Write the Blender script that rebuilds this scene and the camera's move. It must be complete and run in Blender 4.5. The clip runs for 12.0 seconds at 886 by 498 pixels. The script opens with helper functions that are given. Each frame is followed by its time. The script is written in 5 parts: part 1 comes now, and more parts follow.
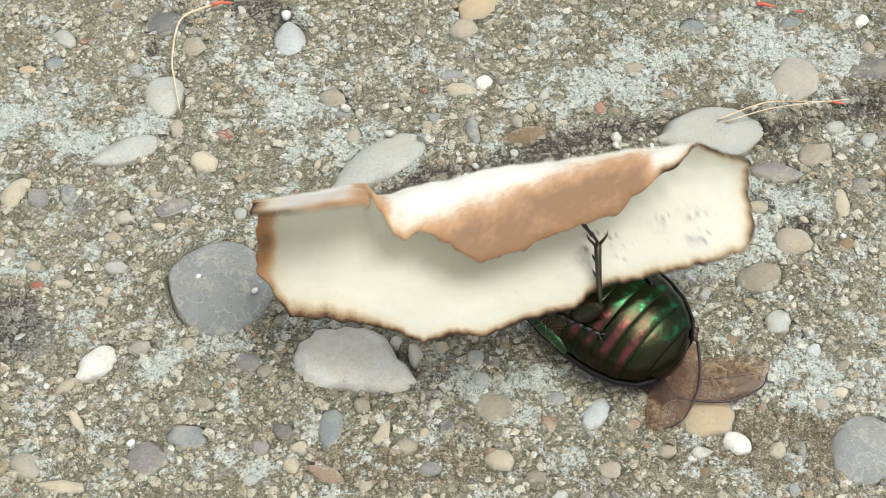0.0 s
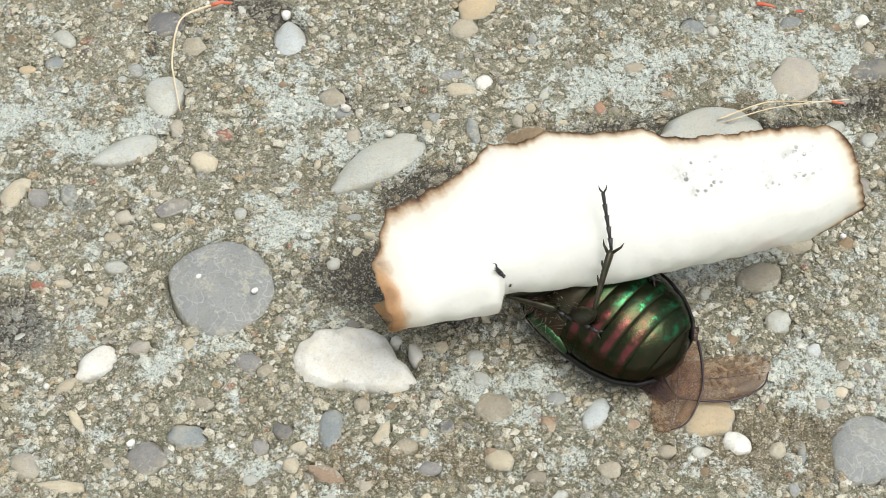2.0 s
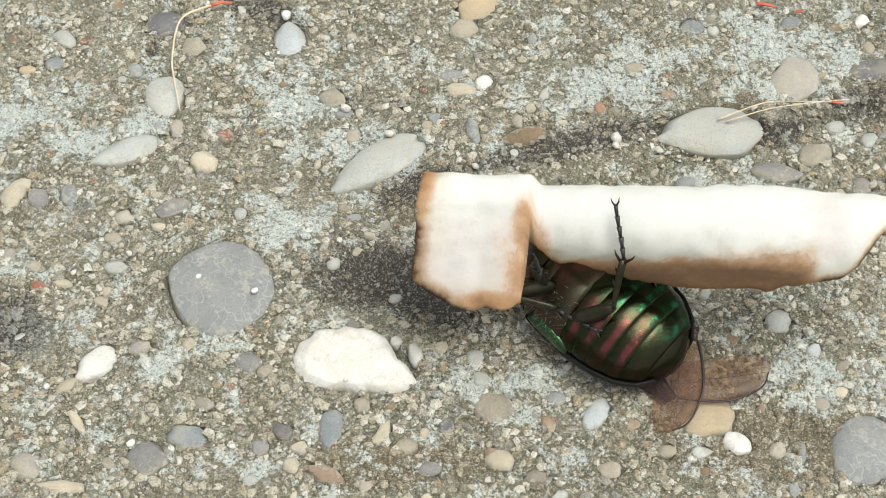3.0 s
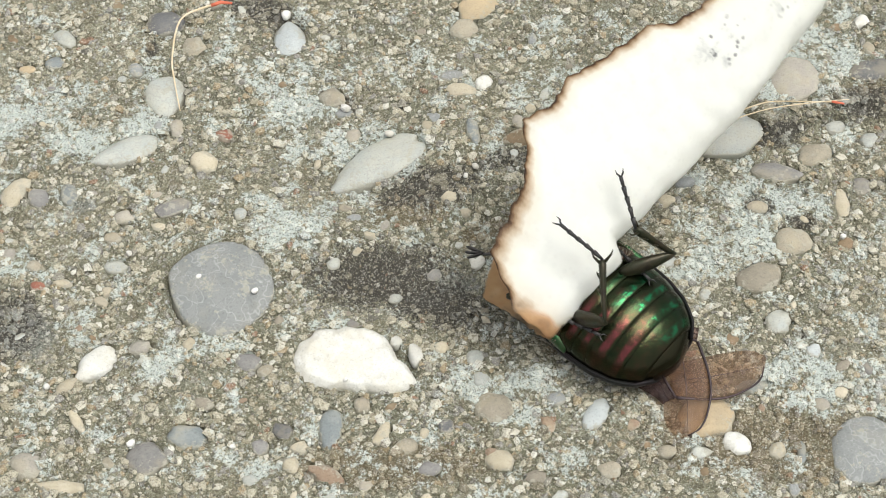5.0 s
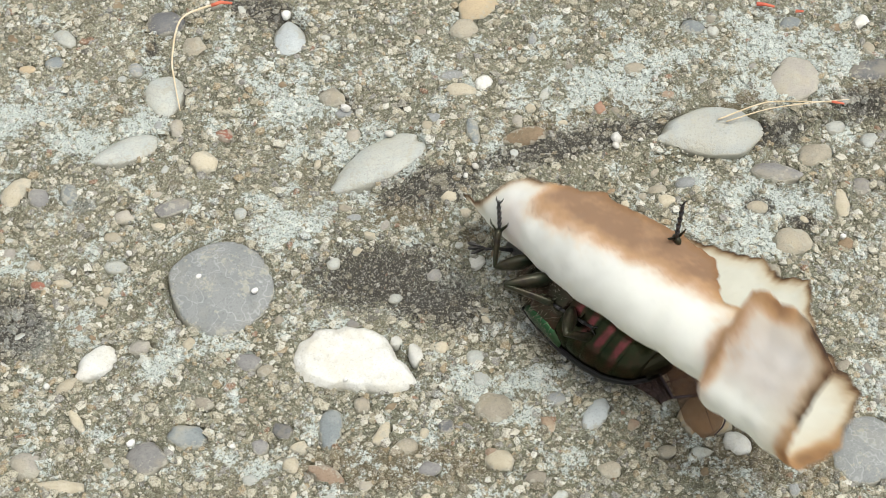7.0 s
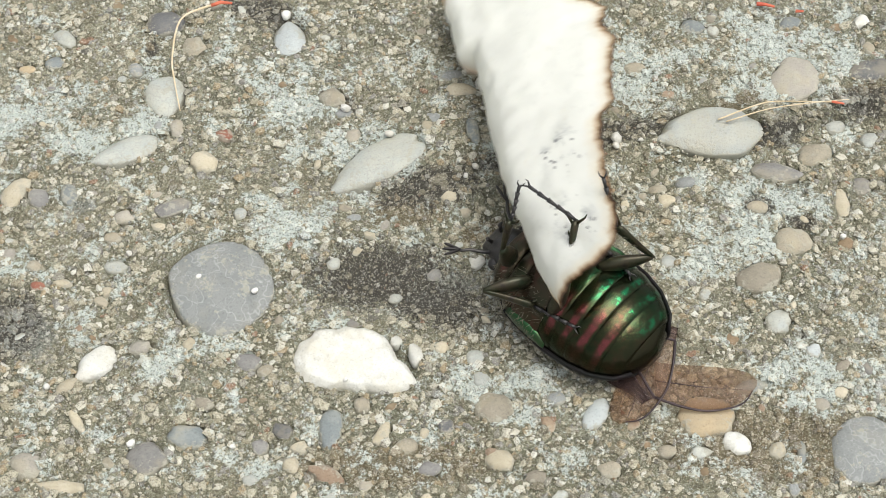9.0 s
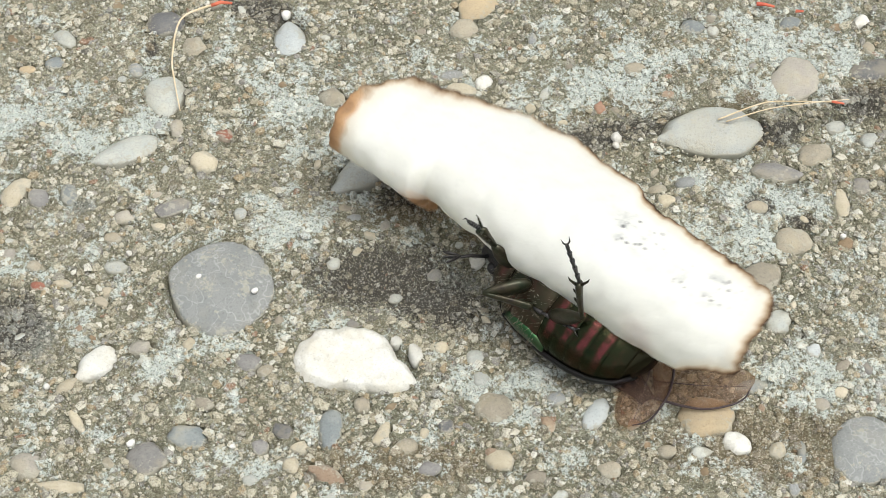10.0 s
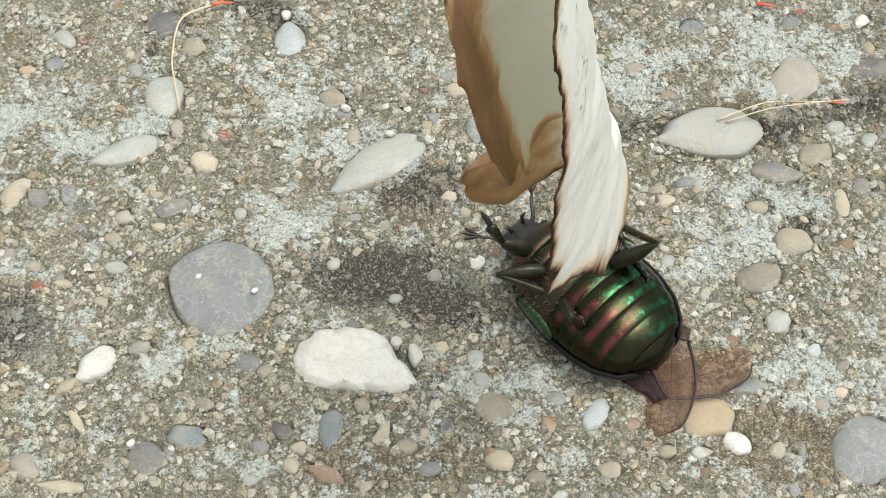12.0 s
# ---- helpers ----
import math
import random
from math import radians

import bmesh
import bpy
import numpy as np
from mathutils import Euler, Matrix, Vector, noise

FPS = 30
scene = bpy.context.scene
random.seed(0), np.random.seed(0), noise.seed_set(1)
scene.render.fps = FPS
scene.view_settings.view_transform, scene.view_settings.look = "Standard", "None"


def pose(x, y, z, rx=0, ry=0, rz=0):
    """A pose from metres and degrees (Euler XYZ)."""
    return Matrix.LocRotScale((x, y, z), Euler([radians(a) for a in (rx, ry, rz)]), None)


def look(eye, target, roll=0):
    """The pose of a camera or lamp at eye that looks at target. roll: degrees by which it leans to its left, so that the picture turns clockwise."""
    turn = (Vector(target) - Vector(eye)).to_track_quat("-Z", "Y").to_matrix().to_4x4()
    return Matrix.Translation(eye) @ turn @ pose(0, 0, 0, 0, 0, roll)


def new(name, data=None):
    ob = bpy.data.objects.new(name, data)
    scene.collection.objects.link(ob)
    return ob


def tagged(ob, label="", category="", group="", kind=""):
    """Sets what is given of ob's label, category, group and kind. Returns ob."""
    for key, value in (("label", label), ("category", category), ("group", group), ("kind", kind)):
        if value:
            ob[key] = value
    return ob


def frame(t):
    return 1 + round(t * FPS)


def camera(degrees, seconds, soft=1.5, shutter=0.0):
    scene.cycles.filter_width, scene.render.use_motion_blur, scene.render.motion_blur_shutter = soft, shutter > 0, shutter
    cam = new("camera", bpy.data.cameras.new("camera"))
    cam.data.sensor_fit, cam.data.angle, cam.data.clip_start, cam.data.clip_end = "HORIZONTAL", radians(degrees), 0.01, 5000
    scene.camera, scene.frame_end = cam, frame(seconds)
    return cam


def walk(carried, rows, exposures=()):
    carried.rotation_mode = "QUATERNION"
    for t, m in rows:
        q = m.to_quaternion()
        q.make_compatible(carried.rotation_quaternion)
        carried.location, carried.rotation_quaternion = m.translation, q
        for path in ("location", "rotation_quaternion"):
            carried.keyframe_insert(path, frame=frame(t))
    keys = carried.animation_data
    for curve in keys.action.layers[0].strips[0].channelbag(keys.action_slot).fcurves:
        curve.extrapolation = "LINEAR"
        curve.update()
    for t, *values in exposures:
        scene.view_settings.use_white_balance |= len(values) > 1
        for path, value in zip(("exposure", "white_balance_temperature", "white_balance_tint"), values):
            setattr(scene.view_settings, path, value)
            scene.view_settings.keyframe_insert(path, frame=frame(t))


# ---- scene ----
cam = camera(28, 12.0, soft=0.8, shutter=0.5)
walk(cam, [(0.0, look((0, -0.09200, 0.13139), (0, 0, 0))), (12.0, look((0, -0.09200, 0.13139), (0, 0, 0)))],
     exposures=[(0.0, 0.43), (12.0, 0.43)])

# ---- light: bright overcast sky ----
SUN_EL, SUN_AZ = 72.0, 118.0
world = bpy.data.worlds.new("overcast_sky")
scene.world = world
world.use_nodes = True
wn = world.node_tree
sky = wn.nodes.new("ShaderNodeTexSky")
sky.sky_type = "NISHITA"
sky.sun_disc = False
sky.sun_elevation, sky.sun_rotation = radians(SUN_EL), radians(SUN_AZ)
sky.air_density, sky.dust_density = 1.0, 4.0
grey = wn.nodes.new("ShaderNodeHueSaturation")
grey.inputs["Saturation"].default_value = 0.12
wn.links.new(sky.outputs[0], grey.inputs["Color"])
wn.links.new(grey.outputs[0], wn.nodes["Background"].inputs["Color"])
wn.nodes["Background"].inputs["Strength"].default_value = 0.15
sun_data = bpy.data.lights.new("sun", "SUN")
sun_data.energy, sun_data.angle, sun_data.color = 1.4, radians(30), (1.0, 0.95, 0.85)
sun = new("sun", sun_data)
a, e = radians(SUN_AZ), radians(SUN_EL)
sun.matrix_world = look((math.sin(a) * math.cos(e), math.cos(a) * math.cos(e), math.sin(e)), (0, 0, 0))

MM = 0.001


# ---- node helpers ----
class Nodes:
    """A thin wrapper that adds nodes and links them in one line."""

    def __init__(self, name):
        self.m = bpy.data.materials.new(name)
        self.m.use_nodes = True
        self.t = self.m.node_tree
        self.b = self.t.nodes["Principled BSDF"]
        self.out = self.t.nodes["Material Output"]

    def put(self, socket, value):
        if isinstance(value, bpy.types.NodeSocket):
            self.t.links.new(value, socket)
        elif hasattr(socket, "default_value"):
            if isinstance(value, tuple) and len(value) == 3 and socket.type == "RGBA":
                value = (*value, 1.0)
            socket.default_value = value

    def add(self, kind, props=None, **ins):
        n = self.t.nodes.new("ShaderNode" + kind)
        for k, v in (props or {}).items():
            if k == "operation":
                n.operation = v
            elif k == "blend":
                n.blend_type = v
            elif k == "feature":
                n.feature = v
            elif k == "uv":
                n.uv_map = v
            elif k == "interp":
                n.interpolation_type = v
        for k, v in ins.items():
            key = int(k[1:]) if k[0] == "i" and k[1:].isdigit() else k.replace("_", " ")
            self.put(n.inputs[key], v)
        return n

    def mm(self):
        """Object coordinates in millimetres."""
        c = self.add("TexCoord").outputs["Object"]
        v = self.add("VectorMath", {"operation": "SCALE"}, i0=c)
        v.inputs["Scale"].default_value = 1000.0
        return v.outputs[0]

    def world_mm(self):
        """Place in the world in millimetres, for things that stay put."""
        v = self.add("VectorMath", {"operation": "SCALE"}, i0=self.add("NewGeometry").outputs["Position"])
        v.inputs["Scale"].default_value = 1000.0
        return v.outputs[0]

    def noise(self, v, scale, detail=4.0, rough=0.55):
        return self.add("TexNoise", Vector=v, Scale=scale, Detail=detail, Roughness=rough).outputs["Fac"]

    def voronoi(self, v, scale, feature="F1"):
        return self.add("TexVoronoi", {"feature": feature}, Vector=v, Scale=scale)

    def ramp(self, fac, stops, const=False):
        n = self.add("ValToRGB", Fac=fac)
        r = n.color_ramp
        if const:
            r.interpolation = "CONSTANT"
        while len(r.elements) < len(stops):
            r.elements.new(0.5)
        for el, (p, c) in zip(r.elements, stops):
            el.position = p
            el.color = (*c, 1.0) if isinstance(c, tuple) else (c, c, c, 1.0)
        return n.outputs["Color"]

    def step(self, x, lo, hi):
        n = self.add("MapRange", {"interp": "SMOOTHSTEP"}, Value=x)
        n.inputs["From Min"].default_value, n.inputs["From Max"].default_value = lo, hi
        return n.outputs["Result"]

    def math(self, op, x, y=0.0):
        return self.add("Math", {"operation": op}, i0=x, i1=y).outputs[0]

    def mix(self, fac, x, y, blend="MIX"):
        n = self.t.nodes.new("ShaderNodeMix")
        n.data_type, n.blend_type = "RGBA", blend
        self.put(n.inputs["Factor"], fac)
        self.put(n.inputs["A"], x if not isinstance(x, tuple) else (*x, 1.0))
        self.put(n.inputs["B"], y if not isinstance(y, tuple) else (*y, 1.0))
        return n.outputs["Result"]

    def bump(self, height, strength, dist):
        n = self.add("Bump", Height=height, Strength=strength, Distance=dist * MM)
        return n.outputs["Normal"]

    def finish(self, **ins):
        for k, v in ins.items():
            self.put(self.b.inputs[k.replace("_", " ")], v)
        return self.m


def blobs(N, p, spots):
    """A soft mask made of a few patches: (x, y, rx, ry, turn) in millimetres on the ground."""
    total = None
    for x, y, rx, ry, turn in spots:
        mp = N.add("Mapping", Vector=p)
        mp.vector_type = "TEXTURE"
        mp.inputs["Location"].default_value = (x, y, 0)
        mp.inputs["Rotation"].default_value = (0, 0, radians(turn))
        mp.inputs["Scale"].default_value = (rx, ry, 1000.0)
        d = N.add("VectorMath", {"operation": "LENGTH"}, i0=mp.outputs[0]).outputs["Value"]
        m = N.math("SUBTRACT", 1.0, N.step(d, 0.2, 1.25))
        total = m if total is None else N.math("MAXIMUM", total, m)
    return total


WHITE_SPOTS = [(-39, 16, 7, 5, 0), (-31, 13, 8, 3.5, 20), (-14, 17, 6, 5, 0), (-7, 11, 8, 4, -10), (18, 19, 11, 5, 10),
               (32, 22, 13, 7, 15), (28, 4, 7, 7, 0), (-14, 3, 5, 4, 0), (25, -1, 5, 4, 0), (-22, -11, 6, 2.5, 30),
               (6, -15, 8, 3.5, 0), (33, -14, 7, 4, 0)]
# the first four are small holes, their inner shade painted as dark colour; then grime
DARK_SPOTS = [(-28.5, 23.9, 0.9, 1.6, 0), (-9.3, 16.6, 1.9, 1.1, -30), (-3.7, 16.2, 0.9, 0.7, 0), (31.4, -9.1, 0.8, 0.5, 0), (-5.5, -2.6, 9.5, 4.6, 4), (-0.5, -5.5, 7, 4, -20), (12, 11.5, 14, 2.4, 16), (-1, 6.4, 7, 3.2, 14), (-18, 29, 6, 3, -30),
              (41, 17, 7, 2, 12), (31, 13.5, 5, 1.8, 10), (29, 5, 2, 1.5, 0), (33, 3, 2.2, 1.2, 0), (-38, -8, 4, 5, 0)]
FILM_WHITE = (0.60, 0.675, 0.655)


# brown tint; the first two darken the lower edge, the last surrounds the beetle
BROWN_SPOTS = [(27, -20, 18, 7, 0), (-4, -22, 16, 4, 0), (9, 13.4, 9, 1.7, 16), (18, 16.6, 7, 1.8, 14), (-3, 3.6, 7, 2.6, 6), (4, 2.2, 5, 1.8, 20), (29, 5, 2.2, 1.7, 0), (33, 3, 2.4, 1.3, 0),
               (-10, 17, 2.4, 1.8, -20), (41, 18.5, 6, 1.6, 12), (28, 16.5, 6, 1.4, 20), (13, -10, 9, 3, 0)]


# darker blue-grey patches at the left and in the gritty hollow
GREY_SPOTS = [(-36, -9, 4.5, 4.8, 0), (1.0, -3.4, 4.0, 2.6, -10), (-1.5, -5.2, 3.5, 1.8, 0), (-33, 4.5, 2.5, 1.6, 0)]


def weather(N, p, col, amount=1.0, grime=0.93):
    """Pale lime film with open pits, brown tint, dark grime and painted hole shade over a concrete colour."""
    n1 = N.noise(p, 0.30, 6.0, 0.70)
    n2 = N.noise(p, 2.3, 5.0, 0.72)
    w = N.math("ADD", N.math("MULTIPLY", n1, 0.70), N.math("MULTIPLY", n2, 0.42))
    w = N.math("ADD", w, N.math("MULTIPLY", blobs(N, p, WHITE_SPOTS), 0.095))
    w = N.step(w, 0.585, 0.655)
    wob = N.add("VectorMath", {"operation": "ADD"}, i0=p, i1=N.add("TexNoise", Vector=p, Scale=1.1, Detail=3.0).outputs["Color"]).outputs[0]
    pits = N.math("MULTIPLY", N.step(N.voronoi(wob, 1.05).outputs["Distance"], 0.10, 0.30), N.step(N.voronoi(wob, 2.6).outputs["Distance"], 0.13, 0.30))
    w = N.math("MULTIPLY", N.math("MULTIPLY", w, pits), 0.80 * amount)
    brown = N.math("ADD", N.math("MULTIPLY", blobs(N, p, BROWN_SPOTS), 0.40), N.math("MULTIPLY", N.noise(p, 1.5, 6.0, 0.75), 0.85))
    brown = N.math("MULTIPLY", N.step(brown, 0.66, 0.84), 0.62)
    n3 = N.noise(p, 3.4, 4.0, 0.75)
    # grime and the painted shade of the holes share this mask
    d = N.math("ADD", N.math("MULTIPLY", blobs(N, p, DARK_SPOTS), 0.44), N.math("MULTIPLY", N.noise(p, 0.8, 6.0, 0.78), 0.75))
    d = N.math("ADD", d, N.math("MULTIPLY", n3, 1.05))
    d = N.math("MULTIPLY", N.step(d, 1.03, 1.27), grime)
    w = N.math("MULTIPLY", w, N.math("SUBTRACT", 1.0, N.math("MULTIPLY", d, 0.8)))
    grey_patch = N.math("ADD", N.math("MULTIPLY", blobs(N, p, GREY_SPOTS), 0.45), N.math("MULTIPLY", N.noise(p, 1.2, 6.0, 0.78), 0.80))
    col = N.mix(N.math("MULTIPLY", N.step(grey_patch, 0.66, 0.86), 0.60), col, (0.175, 0.195, 0.190))
    col = N.mix(brown, col, (0.145, 0.108, 0.055))
    col = N.mix(w, col, FILM_WHITE)
    col = N.mix(d, col, (0.040, 0.037, 0.032))
    # fine speckle: pits drawn as dark dots in the colour, and pale flecks
    f = N.noise(p, 6.0, 3.0, 0.85)
    col = N.mix(N.math("MULTIPLY", N.step(f, 0.545, 0.62), 0.74), col, (0.070, 0.060, 0.042))
    col = N.mix(N.math("MULTIPLY", N.step(f, 0.455, 0.37), 0.55), col, (0.64, 0.63, 0.55))
    return N.mix(1.0, col, (0.865, 0.865, 0.85), "MULTIPLY")


# ---- materials ----
def concrete_material():
    N = Nodes("weathered_concrete")
    p = N.mm()
    warp = N.add("VectorMath", {"operation": "ADD"}, i0=p, i1=N.add("TexNoise", Vector=p, Scale=1.3).outputs["Color"]).outputs[0]
    v1, v2 = N.voronoi(warp, 1.25), N.voronoi(warp, 3.0)
    r1 = N.add("SeparateColor", Color=v1.outputs["Color"]).outputs[0]
    r2 = N.add("SeparateColor", Color=v2.outputs["Color"]).outputs[1]
    g1 = N.ramp(r1, [(0.0, (0.134, 0.122, 0.083)), (0.35, (0.225, 0.208, 0.146)), (0.6, (0.265, 0.255, 0.188)), (0.85, (0.190, 0.188, 0.156)), (1.0, (0.36, 0.36, 0.29))])
    g2 = N.ramp(r2, [(0.0, (0.075, 0.067, 0.047)), (0.5, (0.205, 0.192, 0.135)), (1.0, (0.36, 0.355, 0.28))])
    col = N.mix(0.5, g1, g2)
    tone = N.ramp(N.noise(p, 0.07, 5.0), [(0.3, (0.725, 0.775, 0.725)), (0.7, (1.08, 1.09, 1.05))])
    col = N.mix(1.0, col, tone, "MULTIPLY")
    col = weather(N, p, col)
    # larger pits have no relief; their darkness is put into the colour
    pits = N.step(N.voronoi(warp, 0.8).outputs["Distance"], 0.0, 0.16)
    col = N.mix(N.math("MULTIPLY", N.math("SUBTRACT", 1.0, pits), 0.6), col, (0.084, 0.080, 0.059))
    h = N.math("ADD", N.math("MULTIPLY", v1.outputs["Distance"], -0.6), N.math("MULTIPLY", N.noise(p, 3.0, 6.0, 0.7), 0.9))
    return N.finish(Base_Color=col, Roughness=0.93, Normal=N.bump(h, 0.9, 0.35))


def grain_material():
    N = Nodes("sand_grains")
    p = N.mm()
    r = N.add("NewGeometry").outputs["Random Per Island"]
    col = N.ramp(r, [(0.0, (0.15, 0.13, 0.09)), (0.10, (0.31, 0.28, 0.20)), (0.26, (0.43, 0.40, 0.31)), (0.42, (0.27, 0.26, 0.225)),
                     (0.54, (0.50, 0.47, 0.37)), (0.66, (0.25, 0.245, 0.24)), (0.74, (0.36, 0.28, 0.17)), (0.80, (0.60, 0.575, 0.49)),
                     (0.90, (0.11, 0.105, 0.10)), (0.935, (0.70, 0.69, 0.63)), (0.985, (0.26, 0.13, 0.08))], True)
    col = N.mix(0.25, col, N.ramp(N.noise(p, 5.0, 4.0, 0.7), [(0.3, (0.186, 0.170, 0.118)), (0.7, (0.428, 0.420, 0.323))]))
    col = N.mix(1.0, col, (0.99, 0.995, 0.99), "MULTIPLY")
    col = weather(N, p, col, 0.85, 0.52)
    return N.finish(Base_Color=col, Roughness=0.85, Normal=N.bump(N.noise(p, 5.0, 4.0), 0.5, 0.12))


def stone_material(name, c1, c2, rough=0.7, vein=None, spots=0.0, stain=0.34):
    N = Nodes(name)
    p = N.world_mm()
    rnd = N.add("ObjectInfo").outputs["Random"]
    off = N.add("VectorMath", {"operation": "ADD"}, i0=p, i1=N.add("CombineXYZ", X=N.math("MULTIPLY", rnd, 60.0)).outputs[0]).outputs[0]
    col = N.mix(N.step(N.noise(off, 0.5, 6.0, 0.7), 0.35, 0.65), c1, c2)
    fine = N.noise(off, 5.5, 4.0, 0.75)
    col = N.mix(N.math("MULTIPLY", N.step(fine, 0.52, 0.70), 0.55), col, tuple(0.5 * x for x in c1))
    col = N.mix(N.math("MULTIPLY", N.step(fine, 0.48, 0.28), 0.28), col, tuple(min(0.8, 1.35 * x) for x in c2))
    patch = N.step(N.noise(off, 0.28, 4.0, 0.6), 0.50, 0.62)
    col = N.mix(N.math("MULTIPLY", patch, stain), col, (0.43, 0.38, 0.26))
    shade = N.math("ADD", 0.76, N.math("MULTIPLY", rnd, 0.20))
    col = N.mix(1.0, col, N.add("CombineXYZ", X=shade, Y=shade, Z=shade).outputs[0], "MULTIPLY")
    if vein:
        for sc, wd in ((0.22, 0.012), (0.5, 0.010)):
            w = N.math("ABSOLUTE", N.math("SUBTRACT", N.noise(off, sc, 3.0, 0.6), 0.5))
            col = N.mix(N.math("MULTIPLY", N.math("SUBTRACT", 1.0, N.step(w, 0.0, wd)), 0.5), col, vein)
    # crusts of mortar left on the face
    crust = N.math("ADD", N.math("MULTIPLY", N.noise(p, 0.55, 5.0, 0.7), 0.7), N.math("MULTIPLY", N.noise(p, 3.0, 3.0), 0.3))
    side = N.math("SUBTRACT", 1.0, N.add("SeparateXYZ", Vector=N.add("NewGeometry").outputs["Normal"]).outputs[2])
    crust = N.math("ADD", crust, N.math("MULTIPLY", side, 0.26))
    col = N.mix(N.math("MULTIPLY", N.step(crust, 0.545, 0.61), 0.2 if min(c1) > 0.6 else 0.68), col, (0.36, 0.35, 0.285))
    if spots:
        s = N.math("SUBTRACT", 1.0, N.step(N.voronoi(off, 1.6).outputs["Distance"], 0.05, 0.22))
        s = N.math("MULTIPLY", s, N.step(N.noise(off, 0.7), 0.45, 0.6))
        col = N.mix(N.math("MULTIPLY", s, spots), col, (0.14, 0.115, 0.08))
    h = N.math("ADD", fine, N.math("MULTIPLY", N.step(crust, 0.54, 0.66), 0.8))
    return N.finish(Base_Color=col, Roughness=rough, Normal=N.bump(h, 0.45, 0.16))


M_CONCRETE, M_GRAIN = concrete_material(), grain_material()
STONES = {
    "grey": stone_material("grey_limestone", (0.255, 0.272, 0.268), (0.30, 0.315, 0.305), 0.62, (0.40, 0.41, 0.40), 0.0, 0.10),
    "pale": stone_material("pale_quartz", (0.42, 0.45, 0.425), (0.48, 0.49, 0.43), 0.45, (0.33, 0.33, 0.30), 0.0, 0.16),
    "white": stone_material("white_limestone", (0.70, 0.71, 0.67), (0.66, 0.645, 0.565), 0.75, None, 0.12, 0.14),
    "cream": stone_material("cream_stone", (0.55, 0.50, 0.385), (0.48, 0.43, 0.31), 0.75, None, 0.3),
    "tan": stone_material("tan_sandstone", (0.50, 0.40, 0.255), (0.43, 0.355, 0.24), 0.85, None, 0.35),
    "beige": stone_material("beige_stone", (0.35, 0.32, 0.25), (0.41, 0.37, 0.28), 0.8),
    "taupe": stone_material("taupe_stone", (0.25, 0.23, 0.18), (0.31, 0.28, 0.22), 0.75),
    "purple": stone_material("purplish_stone", (0.215, 0.212, 0.205), (0.275, 0.27, 0.25), 0.7),
    "dark": stone_material("dark_slate", (0.13, 0.135, 0.14), (0.18, 0.18, 0.175), 0.6),
    "blue": stone_material("bluish_slate", (0.20, 0.23, 0.235), (0.27, 0.295, 0.285), 0.6),
    "ice": stone_material("bluish_white_stone", (0.50, 0.54, 0.53), (0.43, 0.47, 0.475), 0.6, None, 0.0, 0.10),
    "rust": stone_material("rusty_stone", (0.28, 0.20, 0.135), (0.34, 0.26, 0.19), 0.8),
    "red": stone_material("red_brick_grit", (0.28, 0.11, 0.075), (0.33, 0.15, 0.10), 0.85),
    "pink": stone_material("pinkish_stone", (0.35, 0.33, 0.29), (0.41, 0.385, 0.32), 0.75),
    "brown": stone_material("brown_stone", (0.20, 0.15, 0.09), (0.29, 0.21, 0.13), 0.8),
    "chalk": stone_material("chalk_crumb", (0.80, 0.80, 0.77), (0.74, 0.74, 0.70), 0.9),
}


